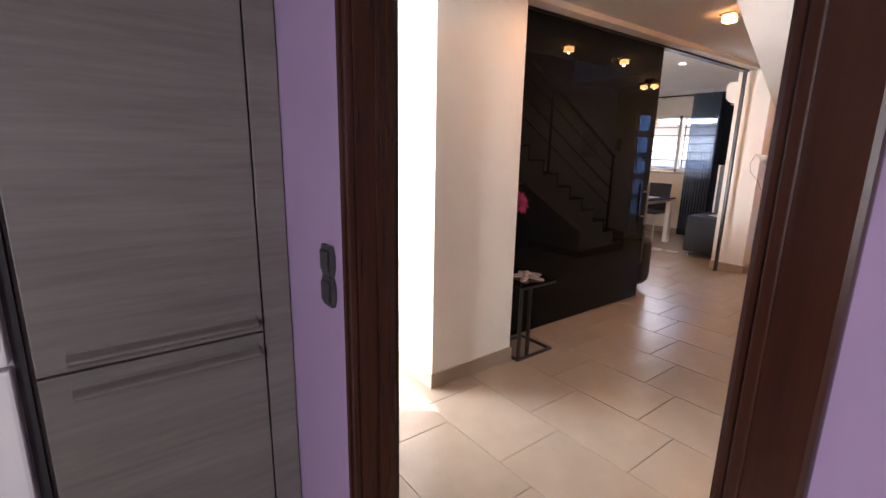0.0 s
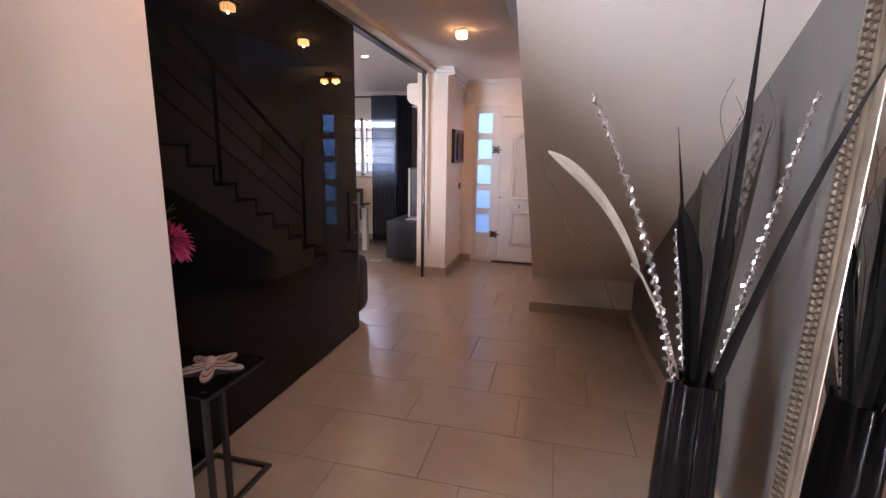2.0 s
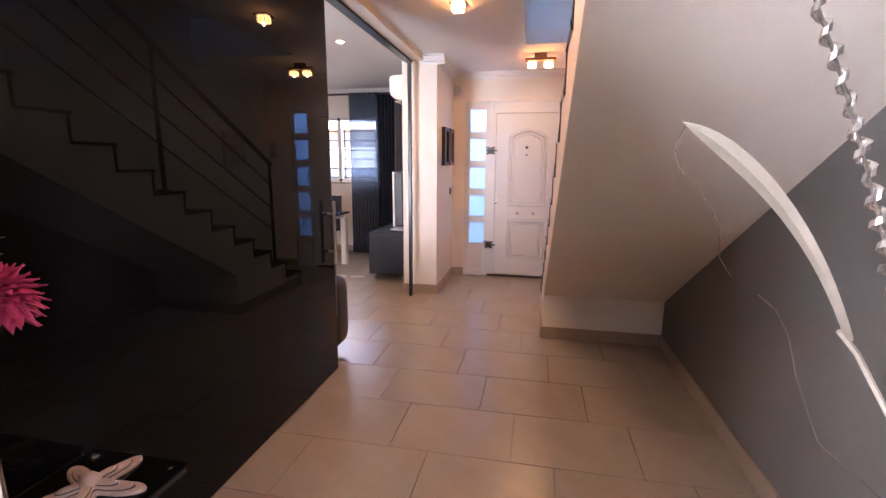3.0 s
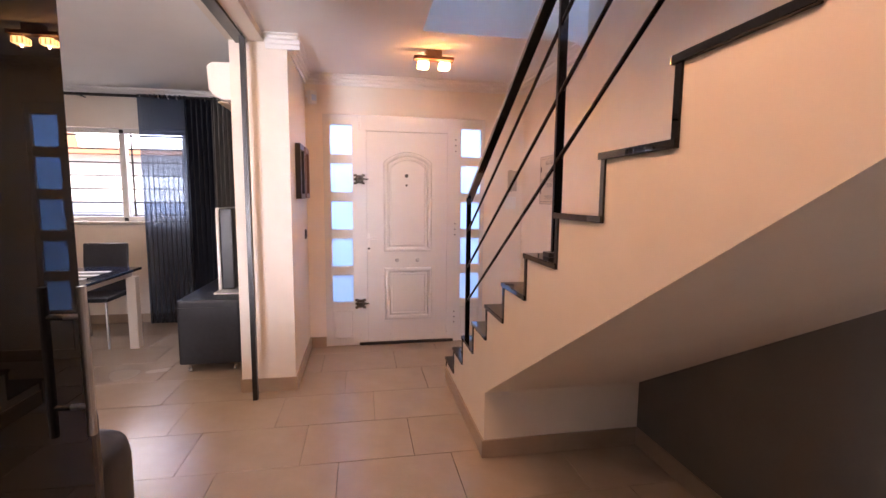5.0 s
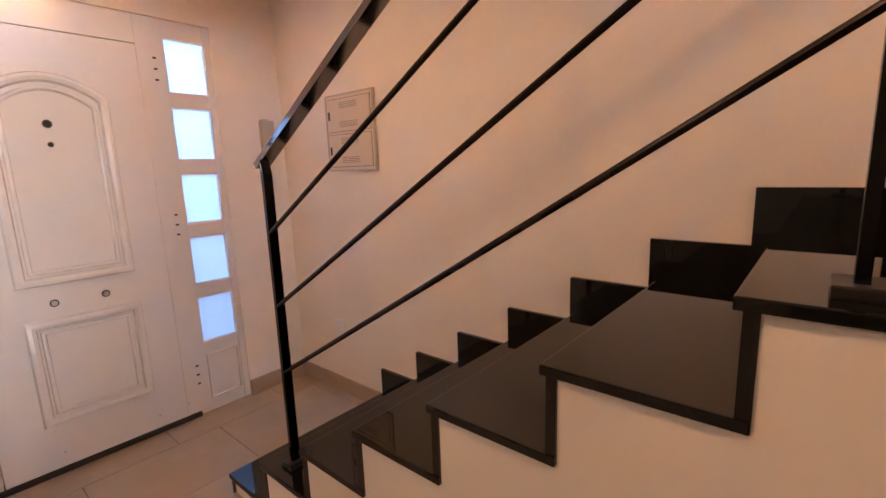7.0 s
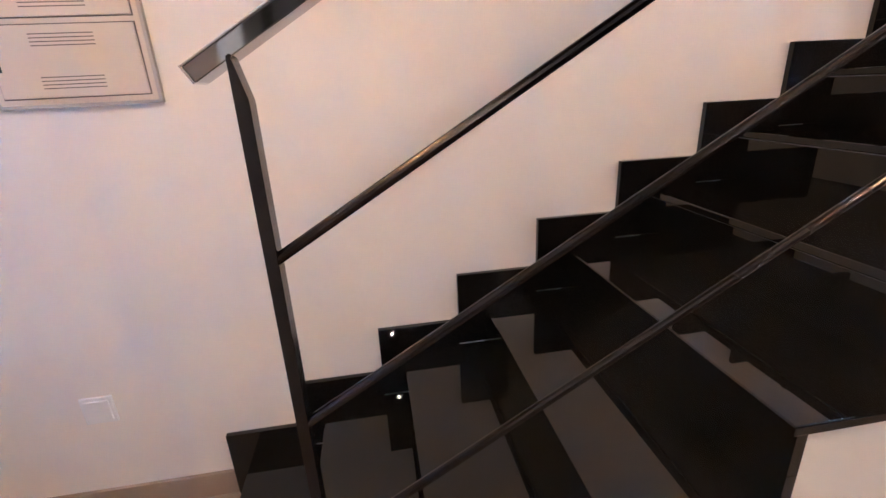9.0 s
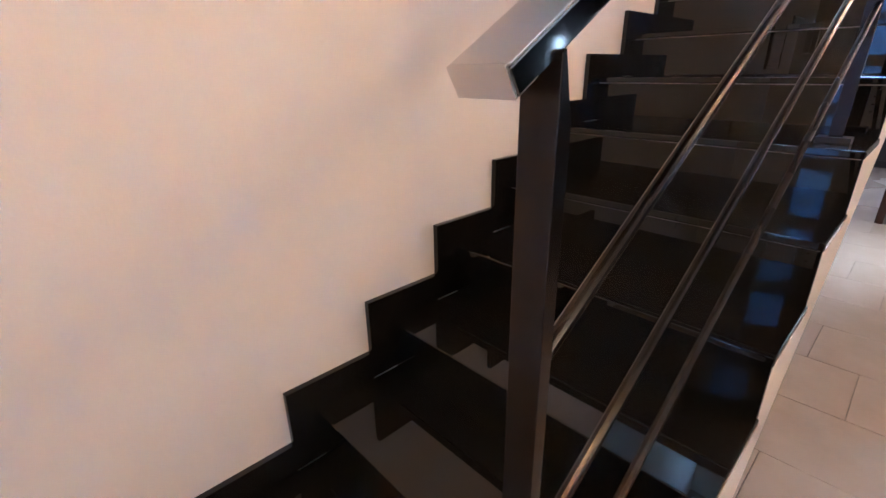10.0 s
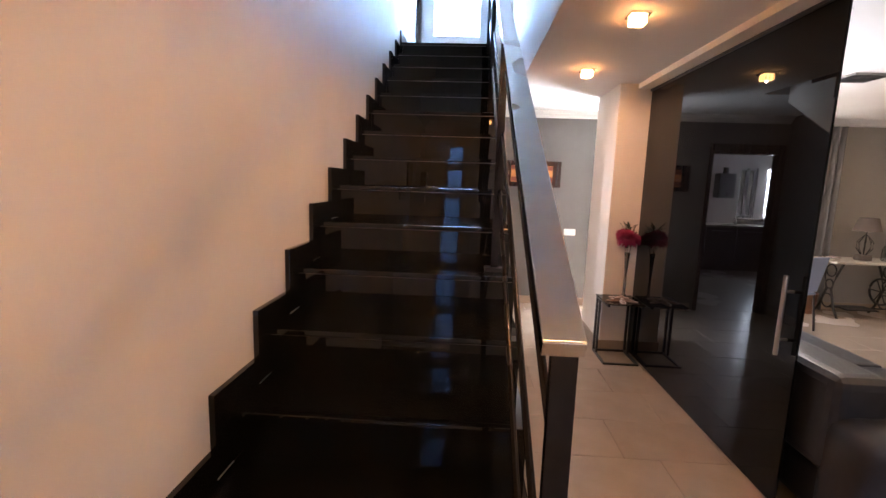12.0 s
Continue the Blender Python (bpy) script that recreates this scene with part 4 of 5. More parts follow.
def bead(bm, y, z, a, b, h=0.016):
    """A small cushion-shaped bead, a wide and b high."""
    lo = [bm.verts.new((-0.002, y + u * a, z + v * b)) for u, v in ((-0.5, -0.5), (0.5, -0.5), (0.5, 0.5), (-0.5, 0.5))]
    mid = [bm.verts.new((-0.002 - h * 0.7, y + u * a, z + v * b)) for u, v in ((-0.42, -0.4), (0.42, -0.4), (0.42, 0.4), (-0.42, 0.4))]
    top = [bm.verts.new((-0.002 - h, y + u * a, z + v * b)) for u, v in ((-0.2, -0.16), (0.2, -0.16), (0.2, 0.16), (-0.2, 0.16))]
    for r, q in ((lo, mid), (mid, top)):
        for k in range(4):
            bm.faces.new((r[k], r[(k + 1) % 4], q[(k + 1) % 4], q[k]))
    bm.faces.new(top)


bm = bmesh.new()
for side in (-1, 1):
    for i in range(int((MH - 0.05) / 0.021)):
        bead(bm, side * (hw - 0.0275), 0.03 + i * 0.021, 0.029, 0.0175, 0.013)
    for i in range(int((MH - 0.1) / 0.021)):
        bead(bm, side * (hw - 0.0575), 0.0405 + i * 0.021, 0.026, 0.0165, 0.011)
for zz in (0.0285, MH - 0.0285):
    for i in range(int((2 * hw - 0.1) / 0.021)):
        bead(bm, -hw + 0.058 + i * 0.021, zz, 0.0175, 0.029, 0.013)
part("beading", bm, SILVER, mir, "rows of small silver beads")["kind"] = "stuff"

# ---------------------------------------------------------------- end wall and kitchen doorway


DEEPRED = noisy(material("deep red paint", (0.2, 0.03, 0.015), 0.45), (0.12, 0.018, 0.01), (0.3, 0.06, 0.02), 22.0)


def two_prints(root, a, b):
    part("board", bx(-a, a, -0.016, -0.004, -b, b), MAHOGANY, root)
    for s in (-1, 1):
        part("print", bx(s * a * 0.52 - 0.085, s * a * 0.52 + 0.085, -0.02, -0.016, -b * 0.72, b * 0.72), AMBERART, root, "small amber abstract print")
        for z0, z1 in ((-0.66, -0.28), (0.34, 0.7)):
            part("painted_band", bx(s * a * 0.52 - 0.083, s * a * 0.52 + 0.083, -0.0245, -0.0202, b * z0, b * z1), DEEPRED, root, "deep red painted band")


picture("wall_picture", "wide dark wooden picture with two amber prints", 1.47, 0.827, 1.72, 0.74, 0.33, 180, MAHOGANY, two_prints, 0.02)

doorway = tagged(new("door_2"), "dark red mahogany door frame without its door", "door frame", kind="structure")
for x0, x1 in ((2.086, 2.11), (2.908, 2.932)):
    part("lining", bbx(x0, x1, 0.722, 0.834, 0.0, 2.075, 0.002), MAHOGANY, doorway)
part("head_lining", bbx(2.11, 2.908, 0.722, 0.834, 2.05, 2.099, 0.002), MAHOGANY, doorway)
for y0, y1, s in ((0.704, 0.722, 1), (0.8265, 0.84, -1)):
    for x0, x1 in ((2.062, 2.107), (2.911, 2.983)):
        part("architrave", bbx(x0, x1, y0, y1, 0.0, 2.17, 0.006), MAHOGANY, doorway)
        part("reeding", bbx(x0 + 0.014, x0 + 0.026, y0 - 0.006 if s > 0 else y1, y0 if s > 0 else y1 + 0.006, 0.0, 2.12, 0.002), MAHOGANY, doorway)
    part("head_architrave", bbx(2.108, 2.910, y0, y1, 2.08, 2.17, 0.006), MAHOGANY, doorway)
part("stop", bbx(2.11, 2.122, 0.77, 0.82, 0.0, 2.05, 0.002), MAHOGANY, doorway)
part("strike", bbx(2.109, 2.112, 0.735, 0.76, 0.4, 0.48, 0.0005), STEEL, doorway)

SWD = material("anthracite plastic", (0.035, 0.034, 0.036), 0.3)
ks = thing("light_switch", "anthracite double wall switch with curved edges on lilac wall", "switch", (1.938, 0.727, 1.152))
for z in (-0.043, 0.043):
    bmq = prism([(-0.028, -0.042), (0.028, -0.042), (0.038, -0.017), (0.038, 0.017), (0.028, 0.042), (-0.028, 0.042), (-0.038, 0.017), (-0.038, -0.017)], "y", -0.014, 0)
    bmesh.ops.translate(bmq, verts=list(bmq.verts), vec=(0, 0, z))
    part("plate", bevelled(bmq, 0.004, 2), SWD, ks)
    part("rocker", bbx(-0.025, 0.025, -0.021, -0.014, z - 0.028, z + 0.028, 0.004), SWD, ks)

# black glass panel that closes the living room beside the end wall
p2 = thing("sliding_door", "black glass sliding door pushed back, with white bar handle", "sliding door")
part("pane", bbx(0.625, 0.64, 0.405, 0.885, 0.005, 2.45, 0.001), BLACKGLASS, p2)
h = part("handle", bar((0.685, 0.865, 0.9), (0.685, 0.865, 1.18), 0.011), WHITE, p2, "white bar handle")
for z in (0.98, 1.15):
    part("standoff", bar((0.64, 0.865, z), (0.685, 0.865, z), 0.007), WHITE, h)

# ---------------------------------------------------------------- kitchen
tall = thing("tall_cabinet", "grey oak tall kitchen cabinet with two door fronts", "cabinet")
part("body", bx(1.0, 1.578, 0.06, 0.724, 0.0, 2.4), GREYOAK, tall)
part("filler", bbx(1.58, 1.6, 0.636, 0.724, 0.1, 2.4, 0.002), GREYOAK, tall)
for z0, z1, hz0, hz1 in ((0.9, 2.38, 0.925, 0.96), (0.1, 0.893, 0.825, 0.86)):
    d = part("door", bbx(1.58, 1.602, 0.07, 0.63, z0, z1, 0.003), GREYOAK, tall)
    part("grip_rail", bevelled(prism([(1.602, hz0 - 0.012), (1.61, hz0 - 0.01), (1.636, hz0 + 0.004), (1.638, hz0 + 0.012), (1.634, hz0 + 0.016), (1.61, hz1 - 0.01), (1.602, hz1)], "y", 0.135, 0.61), 0.001, 1), GREYOAK, d, "recessed grip rail")
part("plinth", bx(1.55, 1.574, 0.06, 0.724, 0.0, 0.098), BLACKSATIN, tall)
fz = thing("refrigerator", "white refrigerator with two doors beside the tall cabinet", "refrigerator")
part("body", bbx(1.0, 1.58, -0.62, 0.035, 0.03, 1.95, 0.008), WHITEGLOSS, fz)
for z0, z1 in ((0.06, 0.945), (0.955, 1.94)):
    part("door", bbx(1.581, 1.625, -0.615, 0.03, z0, z1, 0.01), WHITEGLOSS, fz)
part("seal", bx(1.5805, 1.5995, 0.036, 0.058, 0.05, 1.94), BLACKMATT, fz)
for y in (-0.56, -0.03):
    part("foot", bar((1.52, y, 0), (1.52, y, 0.03), 0.02), BLACKMATT, fz)

HEATER = material("grey enamel", (0.28, 0.3, 0.29), 0.3)
CAB = noisy(material("dark cabinet front", (0.03, 0.028, 0.027), 0.35), (0.025, 0.023, 0.022), (0.04, 0.037, 0.034), 6.0, rough=(0.25, 0.4))
STONE = noisy(material("beige worktop stone", (0.45, 0.38, 0.3), 0.3), (0.36, 0.3, 0.23), (0.52, 0.45, 0.37), 25.0, rough=(0.2, 0.35))
for i in range(7):
    x0 = 1.38 + i * 0.6
    c = thing("base_cabinet", "dark kitchen base cabinet under stone worktop", "cabinet", (x0, -2.98, 0), 0, "kitchen base cabinets")
    part("body", bx(0.001, 0.599, 0, 0.56, 0.1, 0.87), CAB, c)
    dd = part("door", bbx(0.005, 0.595, 0.56, 0.58, 0.11, 0.86, 0.002), CAB, c)
    part("handle", bar((0.1, 0.6, 0.8), (0.5, 0.6, 0.8), 0.006), STEEL, dd)
    part("plinth", bx(0.001, 0.599, 0.02, 0.52, 0.0, 0.099), BLACKSATIN, c)
wt = thing("worktop", "beige stone kitchen worktop along the window wall", "worktop")
part("slab", bbx(1.36, 5.69, -2.995, -2.37, 0.871, 0.911, 0.004), STONE, wt)
tap = thing("kitchen_tap", "curved chrome mixer tap on the worktop", "tap", (4.5, -2.7, 0.911))
part("base", lathe([(0.026, 0.0), (0.026, 0.012), (0.02, 0.018), (0.02, 0.09), (0.012, 0.095)]), CHROME, tap, smooth=True)
part("spout", tube([(0, 0, 0.09), (0, 0, 0.24), (0, 0.02, 0.29), (0, 0.08, 0.32), (0, 0.14, 0.29), (0, 0.155, 0.23)], 0.011, 0.01, 10), CHROME, tap, smooth=True)
part("lever", tube([(0.02, 0, 0.06), (0.06, 0, 0.075), (0.1, 0, 0.1)], 0.006, 0.005), CHROME, tap)


def window_unit(name, label, x0, x1, z0, z1, y, face, mid=True):
    """A white two-sash window set in a wall; face is the way to the room in y."""
    w = tagged(new(name), label, "window", kind="structure")
    f = 0.05
    bm = bmesh.new()
    y0, y1 = y - 0.03, y + 0.03
    box(bm, x0, x0 + f, y0, y1, z0, z1)
    box(bm, x1 - f, x1, y0, y1, z0, z1)
    box(bm, x0 + f, x1 - f, y0, y1, z0, z0 + f)
    box(bm, x0 + f, x1 - f, y0, y1, z1 - f, z1)
    xm = (x0 + x1) / 2
    box(bm, xm - 0.03, xm + 0.03, y0 - 0.005, y1 + 0.005, z0 + f, z1 - f)
    part("window_frame", bm, WHITEGLOSS, w)
    for a, b in ((x0 + f, xm - 0.03), (xm + 0.03, x1 - f)):
        pane = part("pane", bx(a, b, y - 0.003, y + 0.003, z0 + f, z1 - f), GLASS, w, "clear glass pane")
        pane.visible_shadow = False
    part("window_sill", bbx(x0 - 0.03, x1 + 0.03, min(y, y + face * 0.16), max(y, y + face * 0.16), z0 - 0.03, z0 - 0.001, 0.004), STONE, w)
    for z in (z0 + 0.02, z1 - 0.03):
        part("catch", bbx(xm - 0.02, xm + 0.02, y + face * 0.03 - 0.012, y + face * 0.03 + 0.012, z - 0.02, z + 0.02, 0.003), BLACKSATIN, w)
    return w


for x0, x1 in ((4.64, 5.0), (5.18, 5.56)):
    kw = window_unit("window_2", "narrow white kitchen window with a slatted blind", x0, x1, 1.03, 2.07, -3.08, 1)
    for i in range(24):
        part("blind_slat", bx(x0 + 0.055, x1 - 0.055, -3.14, -3.125, 1.1 + i * 0.04, 1.132 + i * 0.04), WHITE, kw)
wh = thing("water_heater", "grey metal water heater box on the kitchen wall", "water heater", (4.29, -2.999, 1.44))
part("case", bbx(-0.16, 0.16, 0.0, 0.22, 0.0, 0.5, 0.012), HEATER, wh)
part("flue", bar((0, 0.1, 0.5), (0, 0.1, 0.62), 0.05), BLACKMETAL, wh)
part("control_knob", disc(0.0, 0.22, 0.08, 0.02, 0.015, axis=(0, 1, 0)), BLACKSATIN, wh)

# ---------------------------------------------------------------- living room
w1 = window_unit("window_1", "white sliding window with bars outside", -1.82, -0.5, 1.14, 2.15, 8.92, -1)
gr = thing("window_grille", "dark steel security grille outside the window", "grille")
for i in range(7):
    part("cross_bar", bar((-1.85, 9.1, 1.2 + i * 0.15), (-0.47, 9.1, 1.2 + i * 0.15), 0.009, 8), BLACKMETAL, gr)
for i in range(3):
    part("upright", bar((-1.82 + i * 0.66, 9.1, 1.1), (-1.82 + i * 0.66, 9.1, 2.2), 0.011, 8), BLACKMETAL, gr)
    part("bracket", bar((-1.82 + i * 0.66, 9.0, 2.17), (-1.82 + i * 0.66, 9.1, 2.17), 0.008, 8), BLACKMETAL, gr)

SHEER = bpy.data.materials.new("sheer grey voile")
SHEER.use_nodes = True
tt = SHEER.node_tree
tt.nodes.remove(tt.nodes["Principled BSDF"])
na, nb, nc, nd = (tt.nodes.new(k) for k in ("ShaderNodeBsdfTransparent", "ShaderNodeBsdfTranslucent", "ShaderNodeBsdfDiffuse", "ShaderNodeMixShader"))
ne = tt.nodes.new("ShaderNodeMixShader")
nb.inputs[0].default_value = (0.32, 0.32, 0.33, 1)
nc.inputs[0].default_value = (0.22, 0.22, 0.23, 1)
nd.inputs[0].default_value, ne.inputs[0].default_value = 0.5, 0.48
na.inputs[0].default_value = (0.72, 0.84, 1.0, 1)
tt.links.new(nb.outputs[0], nd.inputs[1])
tt.links.new(nc.outputs[0], nd.inputs[2])
tt.links.new(na.outputs[0], ne.inputs[1])
tt.links.new(nd.outputs[0], ne.inputs[2])
tt.links.new(ne.outputs[0], tt.nodes["Material Output"].inputs[0])
NAVY = noisy(material("dark blue curtain cloth", (0.012, 0.016, 0.03), 0.8), (0.009, 0.012, 0.022), (0.018, 0.024, 0.042), 40.0, stretch=(4, 4, 0.3))
GREYCLOTH = noisy(material("grey curtain cloth", (0.14, 0.135, 0.13), 0.8), (0.1, 0.097, 0.094), (0.18, 0.172, 0.165), 40.0, stretch=(4, 4, 0.3))


def curtain(name, label, x0, x1, y, z0, z1, folds, mat, depth=0.045, along="x"):
    root = thing(name, label, "curtain")
    bm = bmesh.new()
    n, rows = folds * 10, 10
    grid = []
    for j in range(rows + 1):
        v = j / rows
        line = []
        for i in range(n + 1):
            u = i / n
            ph = u * folds * math.tau
            d = depth * (0.55 + 0.45 * v) * math.sin(ph + 0.4 * math.sin(v * 3 + u * 5))
            s = x0 + (x1 - x0) * u + 0.012 * math.sin(ph * 2) * v
            line.append(bm.verts.new((s, y + d, z1 + (z0 - z1) * v) if along == "x" else (y + d, s, z1 + (z0 - z1) * v)))
        grid.append(line)
    for a, b in zip(grid, grid[1:]):
        for i in range(n):
            bm.faces.new((a[i], a[i + 1], b[i + 1], b[i]))
    ob = part("cloth", bm, mat, root, smooth=True)
    md = ob.modifiers.new("thickness", "SOLIDIFY")
    md.thickness = 0.0015
    return root


curtain("curtain", "sheer grey voile curtain in front of the window", -0.9, -0.42, 8.69, 0.02, 2.49, 10, SHEER)
curtain("curtain", "dark blue heavy curtain beside the window", -0.46, -0.16, 8.73, 0.02, 2.49, 6, NAVY)
curtain("curtain", "grey heavy curtain beside the window", -0.17, 0.05, 8.69, 0.02, 2.49, 5, GREYCLOTH)
rod = thing("curtain_rod", "thin dark curtain rod above the window", "curtain rod")
for y in (8.69, 8.745):
    part("pole", bar((-2.4, y, 2.472), (0.08, y, 2.472), 0.01, 10), BLACKMETAL, rod)
for x in (-2.2, -1.45, 0.03):
    part("bracket", bbx(x - 0.01, x + 0.01, 8.68, 8.819, 2.452, 2.462, 0.002), BLACKMETAL, rod)

part("finial", lathe([(0.004, 0.0), (0.016, 0.006), (0.016, 0.02), (0.004, 0.026)], 0.085, 8.69, 12), BLACKMETAL, rod).location = (0, 0, 2.459)
for i in range(11):
    x = -0.86 + i * 0.088
    y = 8.69 if i < 5 or i > 8 else 8.745
    part("grommet", tube([(x, y + 0.024 * math.cos(a * math.tau / 10), 2.472 + 0.024 * math.sin(a * math.tau / 10)) for a in range(11)], 0.004, 0.004, 6), STEEL, rod, "steel curtain ring")

ac = thing("air_conditioner", "white wall air conditioner in the living room", "air conditioner")
part("casing", bevelled(prism([(0.554, 2.12), (0.44, 2.12), (0.38, 2.145), (0.342, 2.19), (0.335, 2.355), (0.37, 2.385), (0.554, 2.39)], "y", 6.9, 7.7), 0.012, 3), WHITE, ac)
part("louvre", bbx(0.39, 0.46, 6.95, 7.65, 2.107, 2.119, 0.002), FUSE, ac)

ts = thing("tv_bench", "black leather cube bench on chrome feet", "bench")
LEATHER = noisy(material("black leather", (0.012, 0.013, 0.017), 0.4, 0.0, 0.4), (0.013, 0.0145, 0.02), (0.024, 0.027, 0.036), 30.0, bump=0.3, bump_scale=200, rough=(0.25, 0.42))
part("body", bbx(-0.03, 0.44, 7.1, 8.3, 0.07, 0.6, 0.02), LEATHER, ts)
part("seam", bbx(-0.034, 0.444, 7.096, 8.304, 0.535, 0.54, 0.002), BLACKMATT, ts)
for x in (0.03, 0.38):
    for y in (7.17, 8.23):
        part("foot", lathe([(0.016, 0.0), (0.02, 0.005), (0.013, 0.03), (0.016, 0.07)], x, y, 16), CHROME, ts)
SCREEN = material("dark screen", (0.006, 0.006, 0.007), 0.08)
tv = thing("television", "flat television seen from its side on the bench", "television")
part("bezel", bbx(0.2615, 0.285, 7.2, 8.2, 0.66, 1.33, 0.004), WHITE, tv, "silver-white side of the set")
part("screen", bbx(0.255, 0.2612, 7.23, 8.17, 0.69, 1.3, 0.002), SCREEN, tv)
part("back", bbx(0.2855, 0.39, 7.203, 8.197, 0.663, 1.327, 0.012), BLACKSATIN, tv)
part("stand", bbx(0.19, 0.4, 7.3, 7.95, 0.601, 0.615, 0.004), WHITE, tv)
part("neck", bbx(0.265, 0.3, 7.62, 7.78, 0.615, 0.67, 0.004), WHITE, tv)

dt = thing("dining_table", "dining table with white legs and blue glass top", "table")
BLUETOP = material("blue tinted glass top", (0.02, 0.035, 0.09), 0.08)
part("tabletop", bbx(-2.1, -0.62, 6.81, 7.93, 0.735, 0.76, 0.004), BLUETOP, dt)
part("apron", bx(-2.05, -0.68, 6.86, 7.88, 0.68, 0.734), WHITE, dt)
for x in (-2.08, -0.72):
    for y in (6.84, 7.83):
        part("leg", bbx(x, x + 0.08, y, y + 0.08, 0.0, 0.68, 0.004), WHITE, dt)
ru = thing("table_runner", "striped pale runner on the dining table", "runner")
for i in range(5):
    part("stripe", bx(-2.0, -0.75, 7.25 + i * 0.09, 7.31 + i * 0.09, 0.7605, 0.7625), WHITE if i % 2 == 0 else GREYCLOTH, ru)


def dining_chair(x, y, turn):
    c = thing("dining_chair", "black dining chair with slim steel legs", "chair", (x, y, 0), turn, "chairs round the table")
    part("seat", bbx(-0.21, 0.21, -0.2, 0.22, 0.44, 0.48, 0.012), LEATHER, c)
    part("backrest", bevelled(prism([(0.2, 0.48), (0.225, 0.48), (0.275, 0.95), (0.25, 0.95)], "x", -0.2, 0.2), 0.008, 2), LEATHER, c)
    for sx in (-0.18, 0.18):
        part("leg", tube([(sx, -0.17, 0.44), (sx * 1.1, -0.2, 0)], 0.012, 0.009), STEEL, c)
        part("leg", tube([(sx, 0.2, 0.46), (sx * 1.1, 0.27, 0)], 0.012, 0.009), STEEL, c)
    return c


ch = dining_chair(-1.1, 8.05, 0)
copy_thing(ch, pose(-1.75, 8.05, 0, 0, 0, 4))
copy_thing(ch, pose(-1.75, 6.7, 0, 0, 0, 180))

sofa = thing("sofa", "black leather sofa behind the glass wall", "sofa")
part("base", bbx(-0.35, 0.56, 3.1, 5.0, 0.06, 0.42, 0.03), LEATHER, sofa)
part("armrest", bevelled(bx(-0.4, 0.6, 4.76, 5.06, 0.06, 0.6), 0.11, 5), LEATHER, sofa, smooth=True)
part("armrest", bevelled(bx(-0.4, 0.6, 3.0, 3.28, 0.06, 0.6), 0.11, 5), LEATHER, sofa, smooth=True)
part("backrest", bevelled(bx(0.34, 0.6, 3.2, 4.85, 0.3, 0.78), 0.06, 3), LEATHER, sofa)
for y in (3.28, 4.0):
    part("cushion", bevelled(bx(-0.38, 0.3, y, y + 0.71, 0.42, 0.53), 0.03, 3), LEATHER, sofa)
for x in (-0.3, 0.45):
    for y in (3.12, 4.9):
        part("foot", bar((x, y, 0), (x, y, 0.06), 0.022), CHROME, sofa)

# media wall
mw = thing("media_bench", "long low dark blue-grey bench along grey wall", "bench")
DARKLAC = noisy(material("dark blue-grey lacquer", (0.03, 0.035, 0.042), 0.3), (0.025, 0.03, 0.036), (0.04, 0.046, 0.054), 5.0, rough=(0.2, 0.35))
part("body", bbx(-3.39, -2.95, 2.92, 5.4, 0.02, 0.34, 0.006), DARKLAC, mw)
for i in range(3):
    part("drawer_front", bbx(-2.95, -2.93, 2.93 + i * 0.82, 3.745 + i * 0.82, 0.04, 0.325, 0.003), DARKLAC, mw)
tv2 = thing("television", "large flat black television on the media bench", "television")
part("screen", bbx(-3.23, -3.19, 3.38, 4.6, 0.375, 0.97, 0.006), SCREEN, tv2)
part("stand", bbx(-3.36, -3.12, 3.75, 4.25, 0.341, 0.352, 0.004), BLACKSATIN, tv2)
part("neck", bbx(-3.225, -3.2, 3.95, 4.05, 0.352, 0.38, 0.003), BLACKSATIN, tv2)
cb = thing("wall_cabinet", "tall dark blue-grey cabinet beside the media bench", "cabinet")
part("body", bbx(-3.39, -3.02, 2.4, 2.89, 0.0, 1.3, 0.005), DARKLAC, cb)
part("door", bbx(-3.02, -3.0, 2.41, 2.88, 0.03, 1.29, 0.003), DARKLAC, cb)
sh = thing("wall_shelf", "dark floating shelf on grey living room wall", "shelf")
part("board", bbx(-3.399, -3.17, 3.1, 4.9, 1.62, 1.65, 0.003), DARKLAC, sh)
ph = thing("photo_frame", "white photo frame standing on the wall shelf", "photo frame", (-3.28, 3.32, 1.651), 60)
part("frame", bevelled(prism([(0.0, 0.0), (0.018, 0.0), (0.068, 0.23), (0.05, 0.23)], "x", -0.09, 0.09), 0.003, 1), WHITE, ph)
part("print", prism([(-0.0005, 0.03), (0.0085, 0.03), (0.0415, 0.2), (0.0415, 0.2), (0.0325, 0.2)][:3] + [(0.0385, 0.2)], "x", -0.06, 0.06), DARKART, ph)
part("strut", bbx(-0.01, 0.01, 0.03, 0.1, 0.0, 0.006, 0.001), BLACKSATIN, ph)


def spot(x, y, z=2.56):
    s = thing("ceiling_spot", "small round steel ceiling spot", "ceiling lamp", (x, y, z), 0, "living room spots")
    part("ring", lathe([(0.045, -0.006), (0.05, -0.003), (0.05, -0.0005), (0.03, -0.0005)], 0, 0, 20), STEEL, s)
    part("lens", lathe([(0.028, -0.0075), (0.03, -0.0062), (0.02, -0.0061)], 0, 0, 16), LAMPCORE, s)


